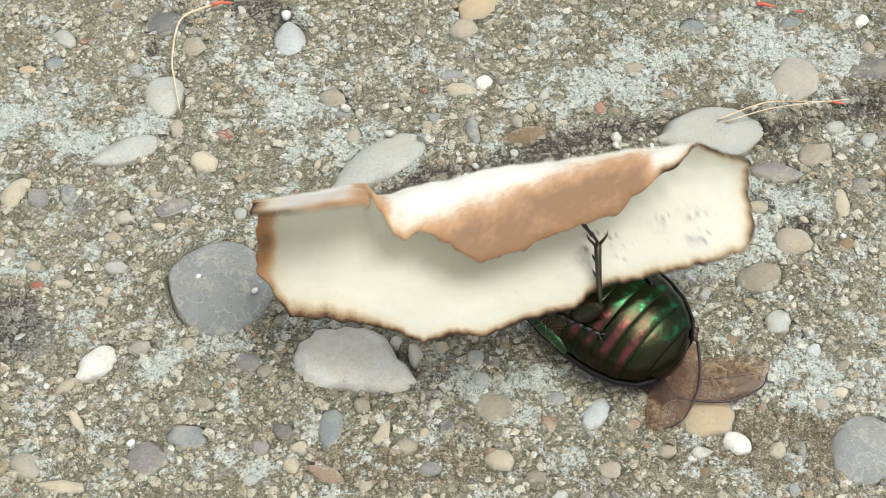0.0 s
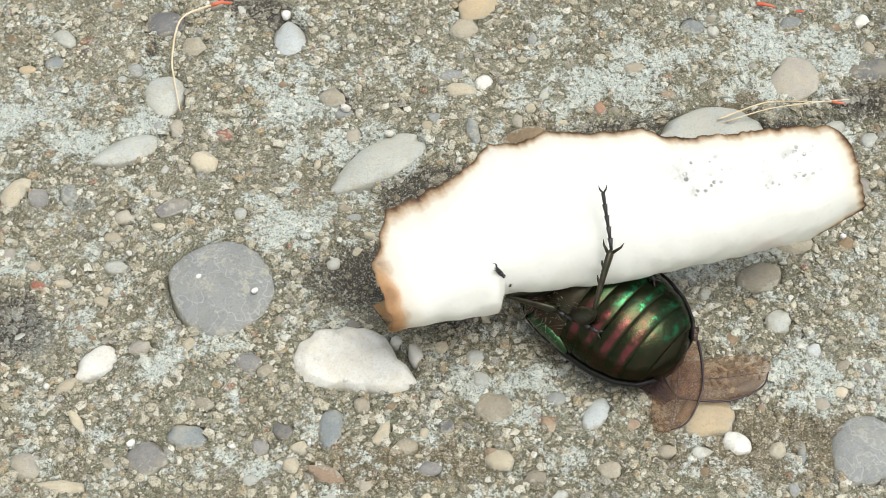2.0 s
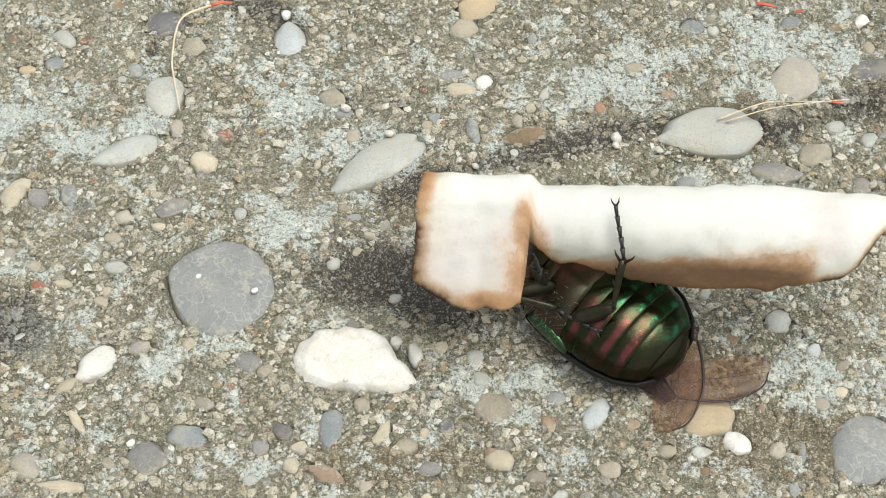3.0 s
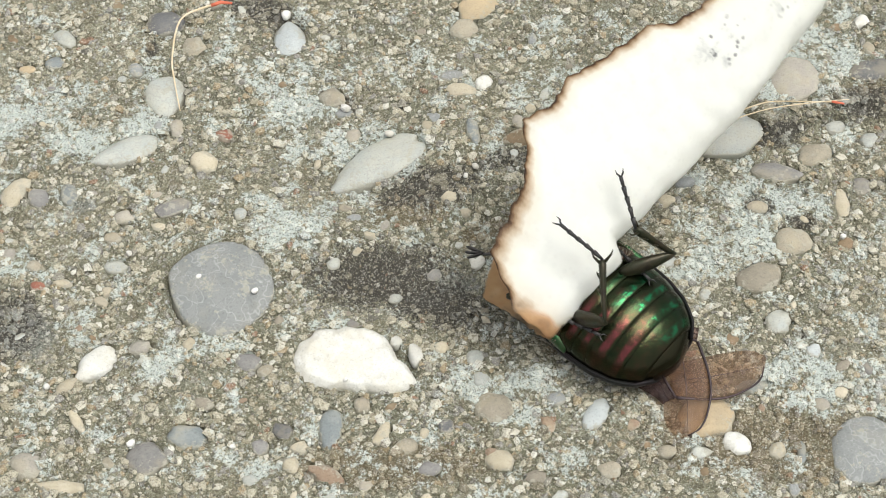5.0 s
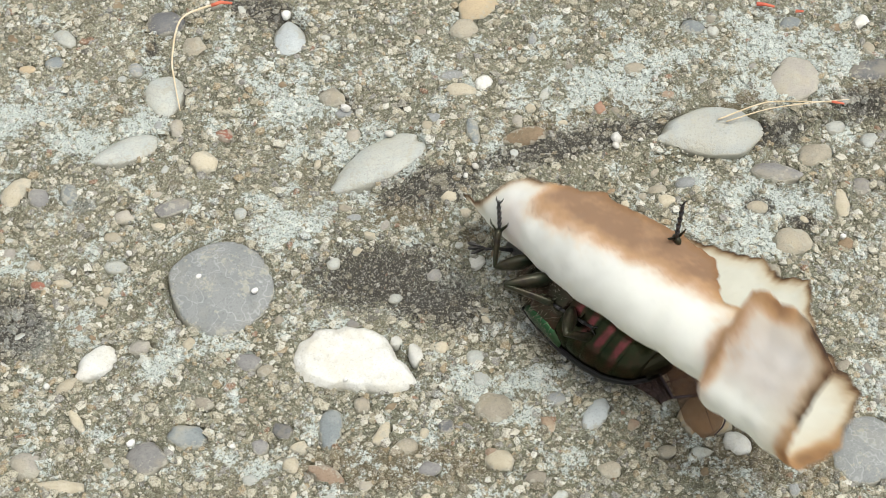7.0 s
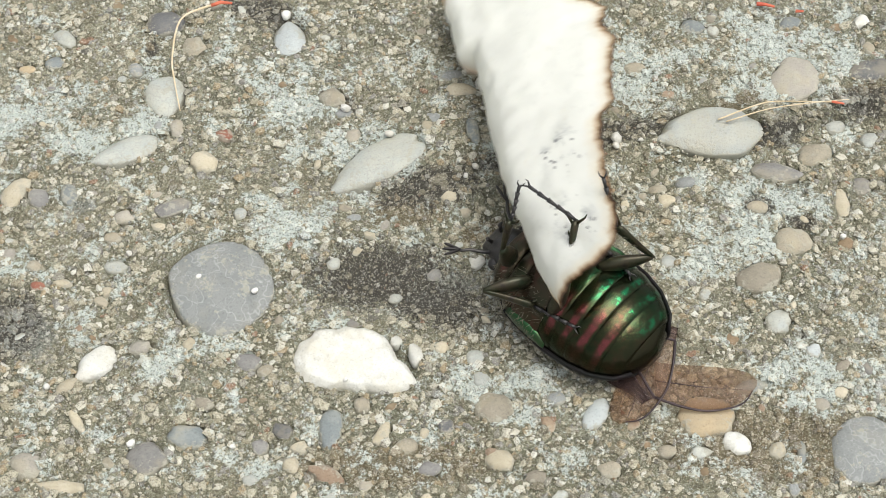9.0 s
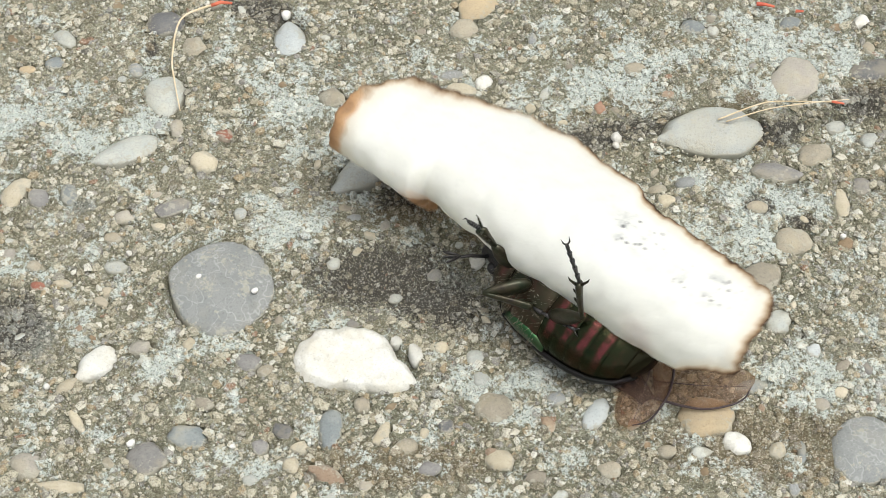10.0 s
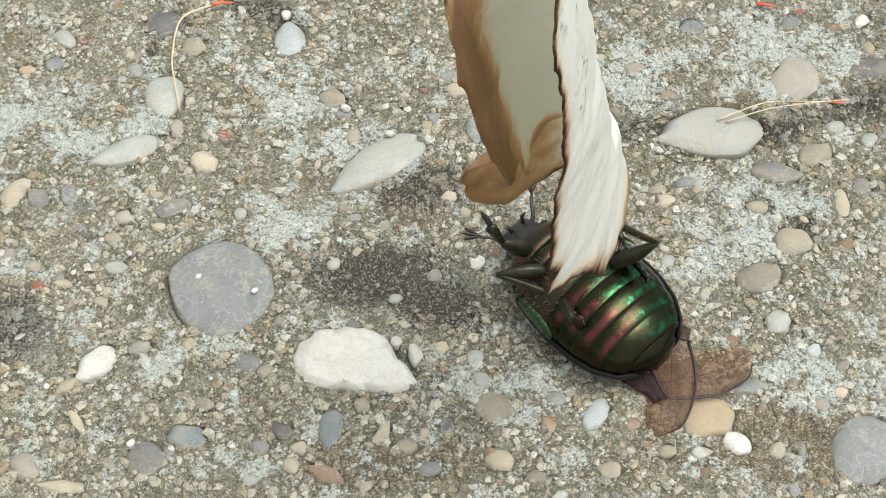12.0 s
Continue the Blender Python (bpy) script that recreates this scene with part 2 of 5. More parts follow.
def paper_material(name, zones, soot, tone=(1.0, 1.0, 1.0)):
    """White paper; zones: browned patches as (u, s, ru, rs, turn); soot: such patches with grey smudges; tone:
    multiplies the whole colour.
    """
    N = Nodes(name)
    q = N.add("UVMap", {"uv": "sheet"}).outputs[0]
    ed = N.add("UVMap", {"uv": "scorch"}).outputs[0]
    sx = N.add("SeparateXYZ", Vector=ed)
    edge, stain = sx.outputs[0], sx.outputs[1]
    n1, n2 = N.noise(q, 0.35, 5.0, 0.6), N.noise(q, 1.6, 5.0, 0.65)
    d = N.math("ADD", edge, N.math("MULTIPLY", N.math("SUBTRACT", n1, 0.5), 2.2))
    d = N.math("ADD", d, N.math("MULTIPLY", N.math("SUBTRACT", n2, 0.5), 0.9))
    col = N.ramp(N.math("DIVIDE", d, 4.0), [(0.0, (0.06, 0.035, 0.022)), (0.06, (0.15, 0.085, 0.045)), (0.13, (0.36, 0.24, 0.14)),
                                            (0.27, (0.66, 0.55, 0.40)), (0.48, (0.89, 0.87, 0.80)), (1.0, (0.92, 0.94, 0.93))])
    s = N.math("ADD", stain, N.math("MULTIPLY", N.math("SUBTRACT", n1, 0.5), 0.9))
    s = N.math("ADD", s, N.math("MULTIPLY", N.math("SUBTRACT", n2, 0.5), 0.35))
    s = N.math("MAXIMUM", s, N.math("ADD", N.math("MULTIPLY", blobs(N, q, zones), 0.95), N.math("SUBTRACT", N.math("MULTIPLY", n1, 1.3), 0.78)))
    s2 = N.step(s, 0.05, 0.75)
    tan = N.ramp(s, [(0.1, (0.87, 0.79, 0.62)), (0.45, (0.76, 0.53, 0.31)), (0.75, (0.60, 0.37, 0.19)), (1.0, (0.38, 0.22, 0.11))])
    rim = N.math("MULTIPLY", N.math("SUBTRACT", 1.0, N.step(N.math("ABSOLUTE", N.math("SUBTRACT", s, 0.52)), 0.0, 0.03)), N.math("MULTIPLY", N.step(n2, 0.35, 0.65), 0.3))
    col = N.mix(N.math("MULTIPLY", s2, 0.93), col, tan)
    col = N.mix(rim, col, (0.13, 0.075, 0.04))
    # soot specks and grey smudges
    zd = N.math("MAXIMUM", blobs(N, q, soot), 0.04)
    spd = N.voronoi(q, 1.3).outputs["Distance"]
    sp = N.math("MULTIPLY", N.step(N.math("ADD", spd, N.math("MULTIPLY", n2, 0.40)), 0.52, 0.40), zd)
    sp = N.math("MULTIPLY", sp, N.step(N.noise(q, 0.8, 3.0), 0.42, 0.54))
    col = N.mix(N.math("MULTIPLY", sp, 0.85), col, (0.13, 0.13, 0.14))
    smudge = N.math("MULTIPLY", N.step(N.noise(q, 0.55, 5.0, 0.7), 0.50, 0.68), N.math("MAXIMUM", blobs(N, q, soot), 0.12))
    col = N.mix(N.math("MULTIPLY", smudge, 0.5), col, (0.42, 0.45, 0.46))
    col = N.mix(1.0, col, tone, "MULTIPLY")
    nrm = N.bump(N.math("ADD", N.noise(q, 2.5, 5.0, 0.7), N.math("MULTIPLY", N.noise(q, 0.25), 2.0)), 0.25, 0.15)
    N.finish(Base_Color=col, Roughness=0.8, Normal=nrm)
    tr = N.add("BsdfTranslucent", Color=N.mix(1.0, col, (1.0, 0.98, 0.91), "MULTIPLY"), Normal=nrm)
    mx = N.add("MixShader", Fac=0.48)
    N.t.links.new(N.b.outputs[0], mx.inputs[1])
    N.t.links.new(tr.outputs[0], mx.inputs[2])
    N.t.links.new(mx.outputs[0], N.out.inputs["Surface"])
    return N.m


def chitin(name, stops, rough=0.24, metal=0.85, scale=0.30, bump=0.25):
    N = Nodes(name)
    p = N.mm()
    n = N.noise(p, scale, 3.0, 0.6)
    col = N.ramp(n, stops)
    fine = N.noise(p, 6.0, 4.0, 0.7)
    r = N.math("ADD", rough, N.math("MULTIPLY", fine, 0.14))
    return N.finish(Base_Color=col, Metallic=metal, Roughness=r, Normal=N.bump(N.math("ADD", fine, N.noise(p, 1.6)), bump, 0.10),
                    Coat_Weight=0.1, Coat_Roughness=0.2)


def belly_material():
    """Dark olive bronze; sky reflections painted as rose copper bars along the near flank and emerald bands on the far
    side and the tail.
    """
    N = Nodes("iridescent_belly")
    p = N.mm()
    xyz = N.add("SeparateXYZ", Vector=p)
    x, y = xyz.outputs[0], xyz.outputs[1]
    n, n2 = N.noise(p, 0.35, 4.0, 0.6), N.noise(p, 1.1, 4.0, 0.65)
    col = N.ramp(N.math("ADD", N.math("MULTIPLY", n, 0.6), N.math("MULTIPLY", n2, 0.4)),
                 [(0.34, (0.012, 0.026, 0.010)), (0.46, (0.030, 0.038, 0.016)), (0.56, (0.050, 0.034, 0.018)), (0.68, (0.085, 0.038, 0.028))])
    # place within a plate, from its rear to its front edge
    wobx = N.math("ADD", x, N.math("MULTIPLY", N.math("SUBTRACT", n2, 0.5), 0.5))
    ply = N.math("FRACT", N.math("DIVIDE", N.math("ADD", wobx, 10.38), 1.70))
    # the lit crest of each plate, painted as a copper highlight on the near flank
    bar = N.math("MULTIPLY", N.step(ply, 0.10, 0.26), N.step(ply, 0.66, 0.44))
    ynz = N.math("ADD", y, N.math("MULTIPLY", N.math("SUBTRACT", n, 0.5), 3.0))
    flank = N.math("MULTIPLY", N.math("MULTIPLY", N.step(ynz, 0.2, 1.6), N.step(ynz, 5.2, 3.8)), N.math("MULTIPLY", N.step(x, -8.2, -6.6), N.step(x, 0.3, -0.8)))
    col = N.mix(N.math("MULTIPLY", N.math("MULTIPLY", bar, flank), N.math("ADD", 0.30, N.math("MULTIPLY", N.step(N.noise(p, 0.8, 3.0), 0.40, 0.60), 0.62))), col, (0.21, 0.058, 0.060))
    # emerald glints of the far side, painted into the colour
    band = N.math("MULTIPLY", N.step(ply, 0.04, 0.22), N.step(ply, 0.58, 0.36))
    far = N.math("MULTIPLY", N.step(ynz, 0.6, -1.2), N.step(x, -0.8, -2.4))
    col = N.mix(N.math("MULTIPLY", far, 0.55), col, (0.012, 0.040, 0.016))
    col = N.mix(N.math("MULTIPLY", N.math("MULTIPLY", band, far), N.math("ADD", 0.08, N.math("MULTIPLY", N.step(n2, 0.44, 0.60), 0.80))), col, (0.016, 0.20, 0.085))
    # a thin crease shade painted at each plate edge, a dull tail
    crease_shade = N.math("ADD", N.step(ply, 0.06, 0.0), N.step(ply, 0.95, 1.0))
    col = N.mix(N.math("MULTIPLY", crease_shade, 0.4), col, (0.008, 0.010, 0.006))
    tail = N.step(N.math("ADD", x, N.math("MULTIPLY", n, 1.6)), -6.6, -8.6)
    col = N.mix(N.math("MULTIPLY", tail, 0.8), col, (0.034, 0.030, 0.016))
    col = N.mix(1.0, col, (0.72, 0.70, 0.70), "MULTIPLY")
    fine = N.noise(p, 6.0, 4.0, 0.7)
    r = N.math("ADD", 0.07, N.math("MULTIPLY", fine, 0.18))
    return N.finish(Base_Color=col, Metallic=0.95, Roughness=r, Normal=N.bump(N.math("ADD", N.math("MULTIPLY", fine, 0.25), N.math("MULTIPLY", n, 1.6)), 0.35, 0.16), Coat_Weight=0.06, Coat_Roughness=0.08)


M_BELLY = belly_material()
M_GREEN = chitin("green_chitin", [(0.3, (0.018, 0.05, 0.02)), (0.55, (0.03, 0.10, 0.04)), (0.75, (0.07, 0.045, 0.03))])
M_BRONZE = chitin("bronze_chitin", [(0.35, (0.025, 0.032, 0.016)), (0.52, (0.05, 0.036, 0.022)), (0.7, (0.12, 0.045, 0.036))], 0.3)
M_SHELL = chitin("dark_wing_case", [(0.3, (0.006, 0.009, 0.007)), (0.7, (0.010, 0.007, 0.009))], 0.42, 0.0)
M_SHELL.node_tree.nodes["Principled BSDF"].inputs["Coat Weight"].default_value = 0.0
M_SHELL.node_tree.nodes["Principled BSDF"].inputs["Specular IOR Level"].default_value = 0.2
M_LEG = chitin("dark_leg_chitin", [(0.35, (0.018, 0.028, 0.014)), (0.6, (0.045, 0.038, 0.022)), (0.75, (0.025, 0.02, 0.016))], 0.32, 0.6, 0.6)
M_TARSUS = chitin("black_foot_chitin", [(0.3, (0.018, 0.02, 0.022)), (0.7, (0.04, 0.036, 0.034))], 0.35, 0.3, 0.8)


def hair_material():
    N = Nodes("pale_hair")
    return N.finish(Base_Color=(0.30, 0.27, 0.20), Roughness=0.6)


def wing_material(name, clear, colour, cover):
    """A membrane that is partly seen through; cover: how much of it is opaque."""
    N = Nodes(name)
    p = N.mm()
    c = N.ramp(N.noise(p, 0.25, 3.0), [(0.35, clear), (0.65, tuple(0.92 * x for x in clear))])
    tr = N.add("BsdfTransparent", Color=c)
    N.finish(Base_Color=colour, Roughness=0.36, Normal=N.bump(N.noise(p, 1.2, 4.0), 0.08, 0.15))
    mx = N.add("MixShader", Fac=cover)
    N.t.links.new(tr.outputs[0], mx.inputs[1])
    N.t.links.new(N.b.outputs[0], mx.inputs[2])
    N.t.links.new(mx.outputs[0], N.out.inputs["Surface"])
    return N.m


SOOT = [(7.2, 7.0, 3.4, 2.6, -20), (15.0, 4.5, 3.5, 2.5, 0)]
M_PAPER = paper_material("scorched_white_paper", [(-11.2, -3.2, 2.2, 4.5, 0), (-13.5, -9.5, 5.0, 2.0, 0), (-20.4, 2.0, 1.6, 6.0, 0)], SOOT)
# inner face: its own scorching, and a tone that paints in the roll's shade
M_PAPER_INSIDE = paper_material("scorched_paper_inside", [(-16.0, -6.5, 9.0, 6.5, 0), (-11.0, -1.0, 2.4, 3.0, 0), (-20.2, 4.0, 1.7, 8.0, 0), (6.0, -8.0, 9.0, 3.0, 0), (12.0, -3.0, 2.2, 4.0, 20)], SOOT, (0.90, 0.89, 0.82))
M_HAIR = hair_material()
M_WING = wing_material("brown_membrane", (0.94, 0.87, 0.80), (0.22, 0.15, 0.12), 0.15)
M_WING_BASE = wing_material("dark_violet_membrane", (0.74, 0.63, 0.61), (0.055, 0.038, 0.038), 0.30)
M_VEIN = chitin("dark_wing_vein", [(0.3, (0.018, 0.012, 0.016)), (0.7, (0.05, 0.03, 0.032))], 0.4, 0.2)


def fibre_material(name, c1, c2):
    N = Nodes(name)
    return N.finish(Base_Color=N.ramp(N.noise(N.mm(), 0.8), [(0.35, c1), (0.65, c2)]), Roughness=0.7)


M_STRAW = fibre_material("dry_straw", (0.56, 0.45, 0.29), (0.66, 0.57, 0.42))
M_RED = fibre_material("red_fibre", (0.50, 0.10, 0.06), (0.62, 0.17, 0.09))


# ---- mesh helpers (millimetres) ----
def part(name, bm, material, parent=None, label="", smooth=True):
    """Links a bmesh, drawn in millimetres, as one mesh object."""
    bmesh.ops.scale(bm, vec=(MM, MM, MM), verts=bm.verts)
    bmesh.ops.recalc_face_normals(bm, faces=bm.faces)
    me = bpy.data.meshes.new(name)
    for f in bm.faces:
        f.smooth = smooth
    bm.to_mesh(me)
    bm.free()
    me.materials.append(material)
    ob = new(name, me)
    if parent:
        ob.parent = parent
    if label:
        tagged(ob, label)
    return ob


def loft(bm, rings, closed=True, caps=True):
    vs = [[bm.verts.new(p) for p in r] for r in rings]
    n = len(vs[0])
    for r0, r1 in zip(vs, vs[1:]):
        for i in range(n if closed else n - 1):
            j = (i + 1) % n
            bm.faces.new((r0[i], r0[j], r1[j], r1[i]))
    if caps and closed:
        bm.faces.new(vs[0][::-1])
        bm.faces.new(vs[-1])
    return vs


def tube(bm, pts, radii, n=8, flat=1.0):
    """A tapered tube along points; flat squeezes it across."""
    pts = [Vector(p) for p in pts]
    rings = []
    for i, p in enumerate(pts):
        d = (pts[min(i + 1, len(pts) - 1)] - pts[max(i - 1, 0)]).normalized()
        up = Vector((0, 0, 1)) if abs(d.z) < 0.9 else Vector((0, 1, 0))
        s = d.cross(up).normalized()
        t = s.cross(d)
        rings.append([p + (s * math.cos(2 * math.pi * k / n) * flat + t * math.sin(2 * math.pi * k / n)) * radii[i] for k in range(n)])
    loft(bm, rings)


def spline(pts, n):
    """Catmull-Rom points along a few knots."""
    P = [Vector(p) for p in pts]
    P = [2 * P[0] - P[1]] + P + [2 * P[-1] - P[-2]]
    out = []
    for i in range(1, len(P) - 2):
        for k in range(n):
            t = k / n
            a0, a1, a2, a3 = P[i - 1], P[i], P[i + 1], P[i + 2]
            out.append(0.5 * (2 * a1 + (a2 - a0) * t + (2 * a0 - 5 * a1 + 4 * a2 - a3) * t * t + (3 * a1 - a0 - 3 * a2 + a3) * t ** 3))
    out.append(P[-2])
    return out


# ---- the ground ----
def fbm(x, y, s, octaves=4, seed=0.0):
    return noise.fractal(Vector((x * s, y * s, seed)), 0.6, 2.0, octaves)


def smooth(x, lo, hi):
    t = min(1.0, max(0.0, (x - lo) / (hi - lo)))
    return t * t * (3 - 2 * t)


def ground_height(x, y):
    """Height of the concrete in millimetres: a worn edge crosses it, with a shallow gritty hollow below."""
    line = 3.2 + 0.33 * x + 1.2 * fbm(x, y, 0.08, 3, 3.0)
    step = smooth(y - line, -1.6, 1.4) * smooth(x, -16, 2) * 1.0
    pit = math.exp(-((x + 4.5) / 7.5) ** 2 - ((y + 3.6) / 3.6) ** 2) * 1.1
    trough = math.exp(-((y - line + 1.8) / 1.6) ** 2) * smooth(x, 4, 14) * 0.7
    h = step - pit - trough + 0.55 * fbm(x, y, 0.06, 3, 1.0) + 0.28 * fbm(x, y, 0.45, 3, 5.0)
    fade = 1 - smooth(max(abs(x), abs(y)), 60, 85)
    return (h + 0.22 * fbm(x, y, 1.3, 2, 9.0)) * fade


def build_ground():
    bm = bmesh.new()
    xs = [-400000, -60000, -3000, -400, -120, -85] + [-60 + 0.5 * i for i in range(241)] + [85, 120, 400, 3000, 60000, 400000]
    ys = list(xs)
    grid = [[bm.verts.new((x, y, ground_height(x, y) if abs(x) < 90 and abs(y) < 90 else 0.0)) for x in xs] for y in ys]
    for j in range(len(ys) - 1):
        for i in range(len(xs) - 1):
            bm.faces.new((grid[j][i], grid[j][i + 1], grid[j + 1][i + 1], grid[j + 1][i]))
    g = part("ground", bm, M_CONCRETE)
    return tagged(g, "weathered exposed-aggregate concrete slab with lime bloom and grime", "concrete", kind="structure")


ground = build_ground()


# ---- the beetle, lying on its back (head towards +x, belly up) ----
def lerp_table(x, xs, ys):
    return float(np.interp(x, xs, ys))


BX = [-9.9, -9.4, -8.4, -6.5, -4.0, -1.0, 2.0, 4.5, 6.0, 7.4]
BW = [0.6, 2.3, 3.8, 5.0, 5.6, 5.75, 5.5, 5.0, 4.4, 3.2]
BT = [4.2, 5.0, 5.9, 6.9, 7.6, 8.0, 8.2, 7.7, 7.0, 6.2]


def half_width(x):
    return lerp_table(x, BX, BW)


def belly_top(x):
    return lerp_table(x, BX, BT)


def belly_ring(x, grow=0.0, low=2.6, n=36, groove=0.0):
    """A closed section across the belly, with an optional groove along the middle."""
    w, top, mid = half_width(x) + grow, belly_top(x) + grow, 3.2
    pts = []
    for k in range(n + 1):
        a = math.pi * k / n
        y = w * math.cos(a)
        pts.append((x, y, mid + (top - mid) * math.sin(a) ** 0.85 - groove * math.exp(-(y / 0.5) ** 2)))
    y1, y0 = pts[-1][1], pts[0][1]
    pts += [(x, y1 * 0.9, low), (x, y0 * 0.9, low)]
    return pts


beetle = new("beetle")
beetle.scale = (0.92, 0.92, 0.92)
tagged(beetle, "metallic green and copper chafer beetle struggling on its back", "beetle")


def build_body():
    edges = [-9.8, -8.7, -6.9, -5.2, -3.5, -1.9, -0.2]
    for i in range(6):
        x0, x1 = edges[i], edges[i + 1]
        bm = bmesh.new()
        steps = [(x0 - 0.06, 0.02), (x0 + 0.0, 0.06), (x0 + 0.14, 0.10), (x0 + 0.5 * (x1 - x0), 0.11), (x0 + 0.8 * (x1 - x0), 0.09), (x1 - 0.05, 0.06), (x1 + 0.08, 0.01)]
        loft(bm, [belly_ring(max(x, -9.88), g - (0.15 if i == 0 else 0)) for x, g in steps])
        part("belly_plate", bm, M_BELLY, beetle)
    bm = bmesh.new()
    loft(bm, [belly_ring(x, g, groove=0.45 if 0 < x < 3 else 0.15) for x, g in ((-0.45, -0.2), (-0.3, 0.12), (0.0, 0.3), (0.8, 0.36), (1.6, 0.34), (2.4, 0.26), (3.0, 0.14), (3.3, -0.05), (3.5, -0.3))])
    part("breast_plate", bm, M_BRONZE, beetle, "bronze breast plate with a central groove")
    bm = bmesh.new()
    loft(bm, [belly_ring(x, g, groove=0.3) for x, g in ((3.2, -0.4), (3.45, -0.05), (3.8, 0.08), (4.5, 0.08), (4.8, -0.1), (5.0, -0.4))])
    part("middle_plate", bm, M_BRONZE, beetle)
    bm = bmesh.new()
    loft(bm, [belly_ring(x, g, 1.2) for x, g in ((4.9, -0.5), (5.1, 0.0), (6.3, 0.1), (7.2, -0.1), (7.5, -0.6))])
    part("pronotum", bm, M_BRONZE, beetle)
    # side plates that flank the breast
    for s in (1, -1):
        bm = bmesh.new()
        rings = []
        for x in (-1.4, -0.9, 0.5, 2.0, 3.2, 3.7):
            w = half_width(x) + 0.25
            h = 1.5 * math.sin((x + 1.7) / 5.6 * math.pi) + 0.25
            rings.append([(x, s * (w - 0.5 + 0.55 * math.cos(a)), 4.2 + h * math.sin(a)) for a in [2 * math.pi * k / 14 for k in range(14)]])
        loft(bm, rings)
        part("side_plate", bm, M_GREEN, beetle, "shiny green side plate")
    # wing cases under the body
    for s in (1, -1):
        bm = bmesh.new()
        rows = []
        for k in range(15):
            x = -9.3 + 14.2 * k / 14
            w = (half_width(x) + 0.18) * (0.92 if k == 14 else 1.0)
            rows.append([bm.verts.new((x, s * (0.05 + w * math.sin(a)), 3.7 - 3.3 * math.cos(a) * min(1.0, 0.45 + 0.14 * min(k, 14 - k)))) for a in [math.pi * 0.54 * j / 11 for j in range(12)]])
        for r0, r1 in zip(rows, rows[1:]):
            for j in range(11):
                bm.faces.new((r0[j], r0[j + 1], r1[j + 1], r1[j]))
        ob = part("wing_case", bm, M_SHELL, beetle, "dark glossy wing case")
        so = ob.modifiers.new("thickness", "SOLIDIFY")
        so.thickness, so.offset = 0.28 * MM, 0.0
    # head with shield-like front and eyes
    bm = bmesh.new()
    rings = []
    for x, w, t, b in ((6.9, 2.4, 5.4, 1.6), (7.6, 2.35, 5.3, 1.7), (8.5, 2.0, 4.9, 1.9), (9.4, 1.75, 4.3, 2.0), (10.2, 1.6, 3.6, 2.2), (10.5, 1.3, 3.2, 2.5)):
        rings.append([(x, w * math.cos(a), 0.5 * (t + b) + 0.5 * (t - b) * math.sin(a)) for a in [2 * math.pi * k / 20 for k in range(20)]])
    loft(bm, rings)
    head = part("head", bm, M_TARSUS, beetle, "dark bronze head")
    for s in (1, -1):
        bm = bmesh.new()
        bmesh.ops.create_icosphere(bm, subdivisions=3, radius=0.62, matrix=Matrix.Translation((8.1, s * 2.15, 3.4)))
        part("eye", bm, M_TARSUS, head)
        bm = bmesh.new()
        tube(bm, [(9.6, s * 0.7, 4.0), (9.9, s * 0.9, 4.7), (9.7, s * 1.1, 5.2)], [0.22, 0.2, 0.1], 8)
        part("palp", bm, M_TARSUS, head)
    # pale hairs along the breast and flanks
    random.seed(21)
    bm = bmesh.new()
    for _ in range(420):
        x = random.uniform(-0.5, 7.2)
        s = random.choice((1, -1))
        a = random.uniform(0.15, 1.25)
        w, top = half_width(x) + 0.2, belly_top(x) + 0.2
        p = Vector((x, s * w * math.cos(a), 3.2 + (top - 3.2) * math.sin(a) ** 0.85))
        d = Vector((random.uniform(-0.5, 0.5), s * math.cos(a), math.sin(a))).normalized() * random.uniform(0.5, 1.0)
        q = p + d + Vector((random.uniform(-0.3, 0.3), 0, 0))
        t = Vector((0.035, 0.02, 0))
        vs = [bm.verts.new(p + t), bm.verts.new(p - t), bm.verts.new(p + Vector((0, 0.03, 0.03))), bm.verts.new(q)]
        for i, j in ((0, 1), (1, 2), (2, 0)):
            bm.faces.new((vs[i], vs[j], vs[3]))
    tagged(part("hairs", bm, M_HAIR, beetle, "fine pale hairs on the breast"), kind="stuff")


build_body()


def aim(p, q, up=(0, 0, 1)):
    """A pose at p whose +x points at q and whose +z leans towards up (millimetres)."""
    p, x = Vector(p), (Vector(q) - Vector(p)).normalized()
    y = Vector(up).cross(x).normalized()
    z = x.cross(y)
    m = Matrix((x, y, z)).transposed().to_4x4()
    m.translation = p * MM
    return m


def way(turn, rise):
    """The direction with that turn about z and rise above level, in degrees."""
    t, r = radians(turn), radians(rise)
    return Vector((math.cos(t) * math.cos(r), math.sin(t) * math.cos(r), math.sin(r)))


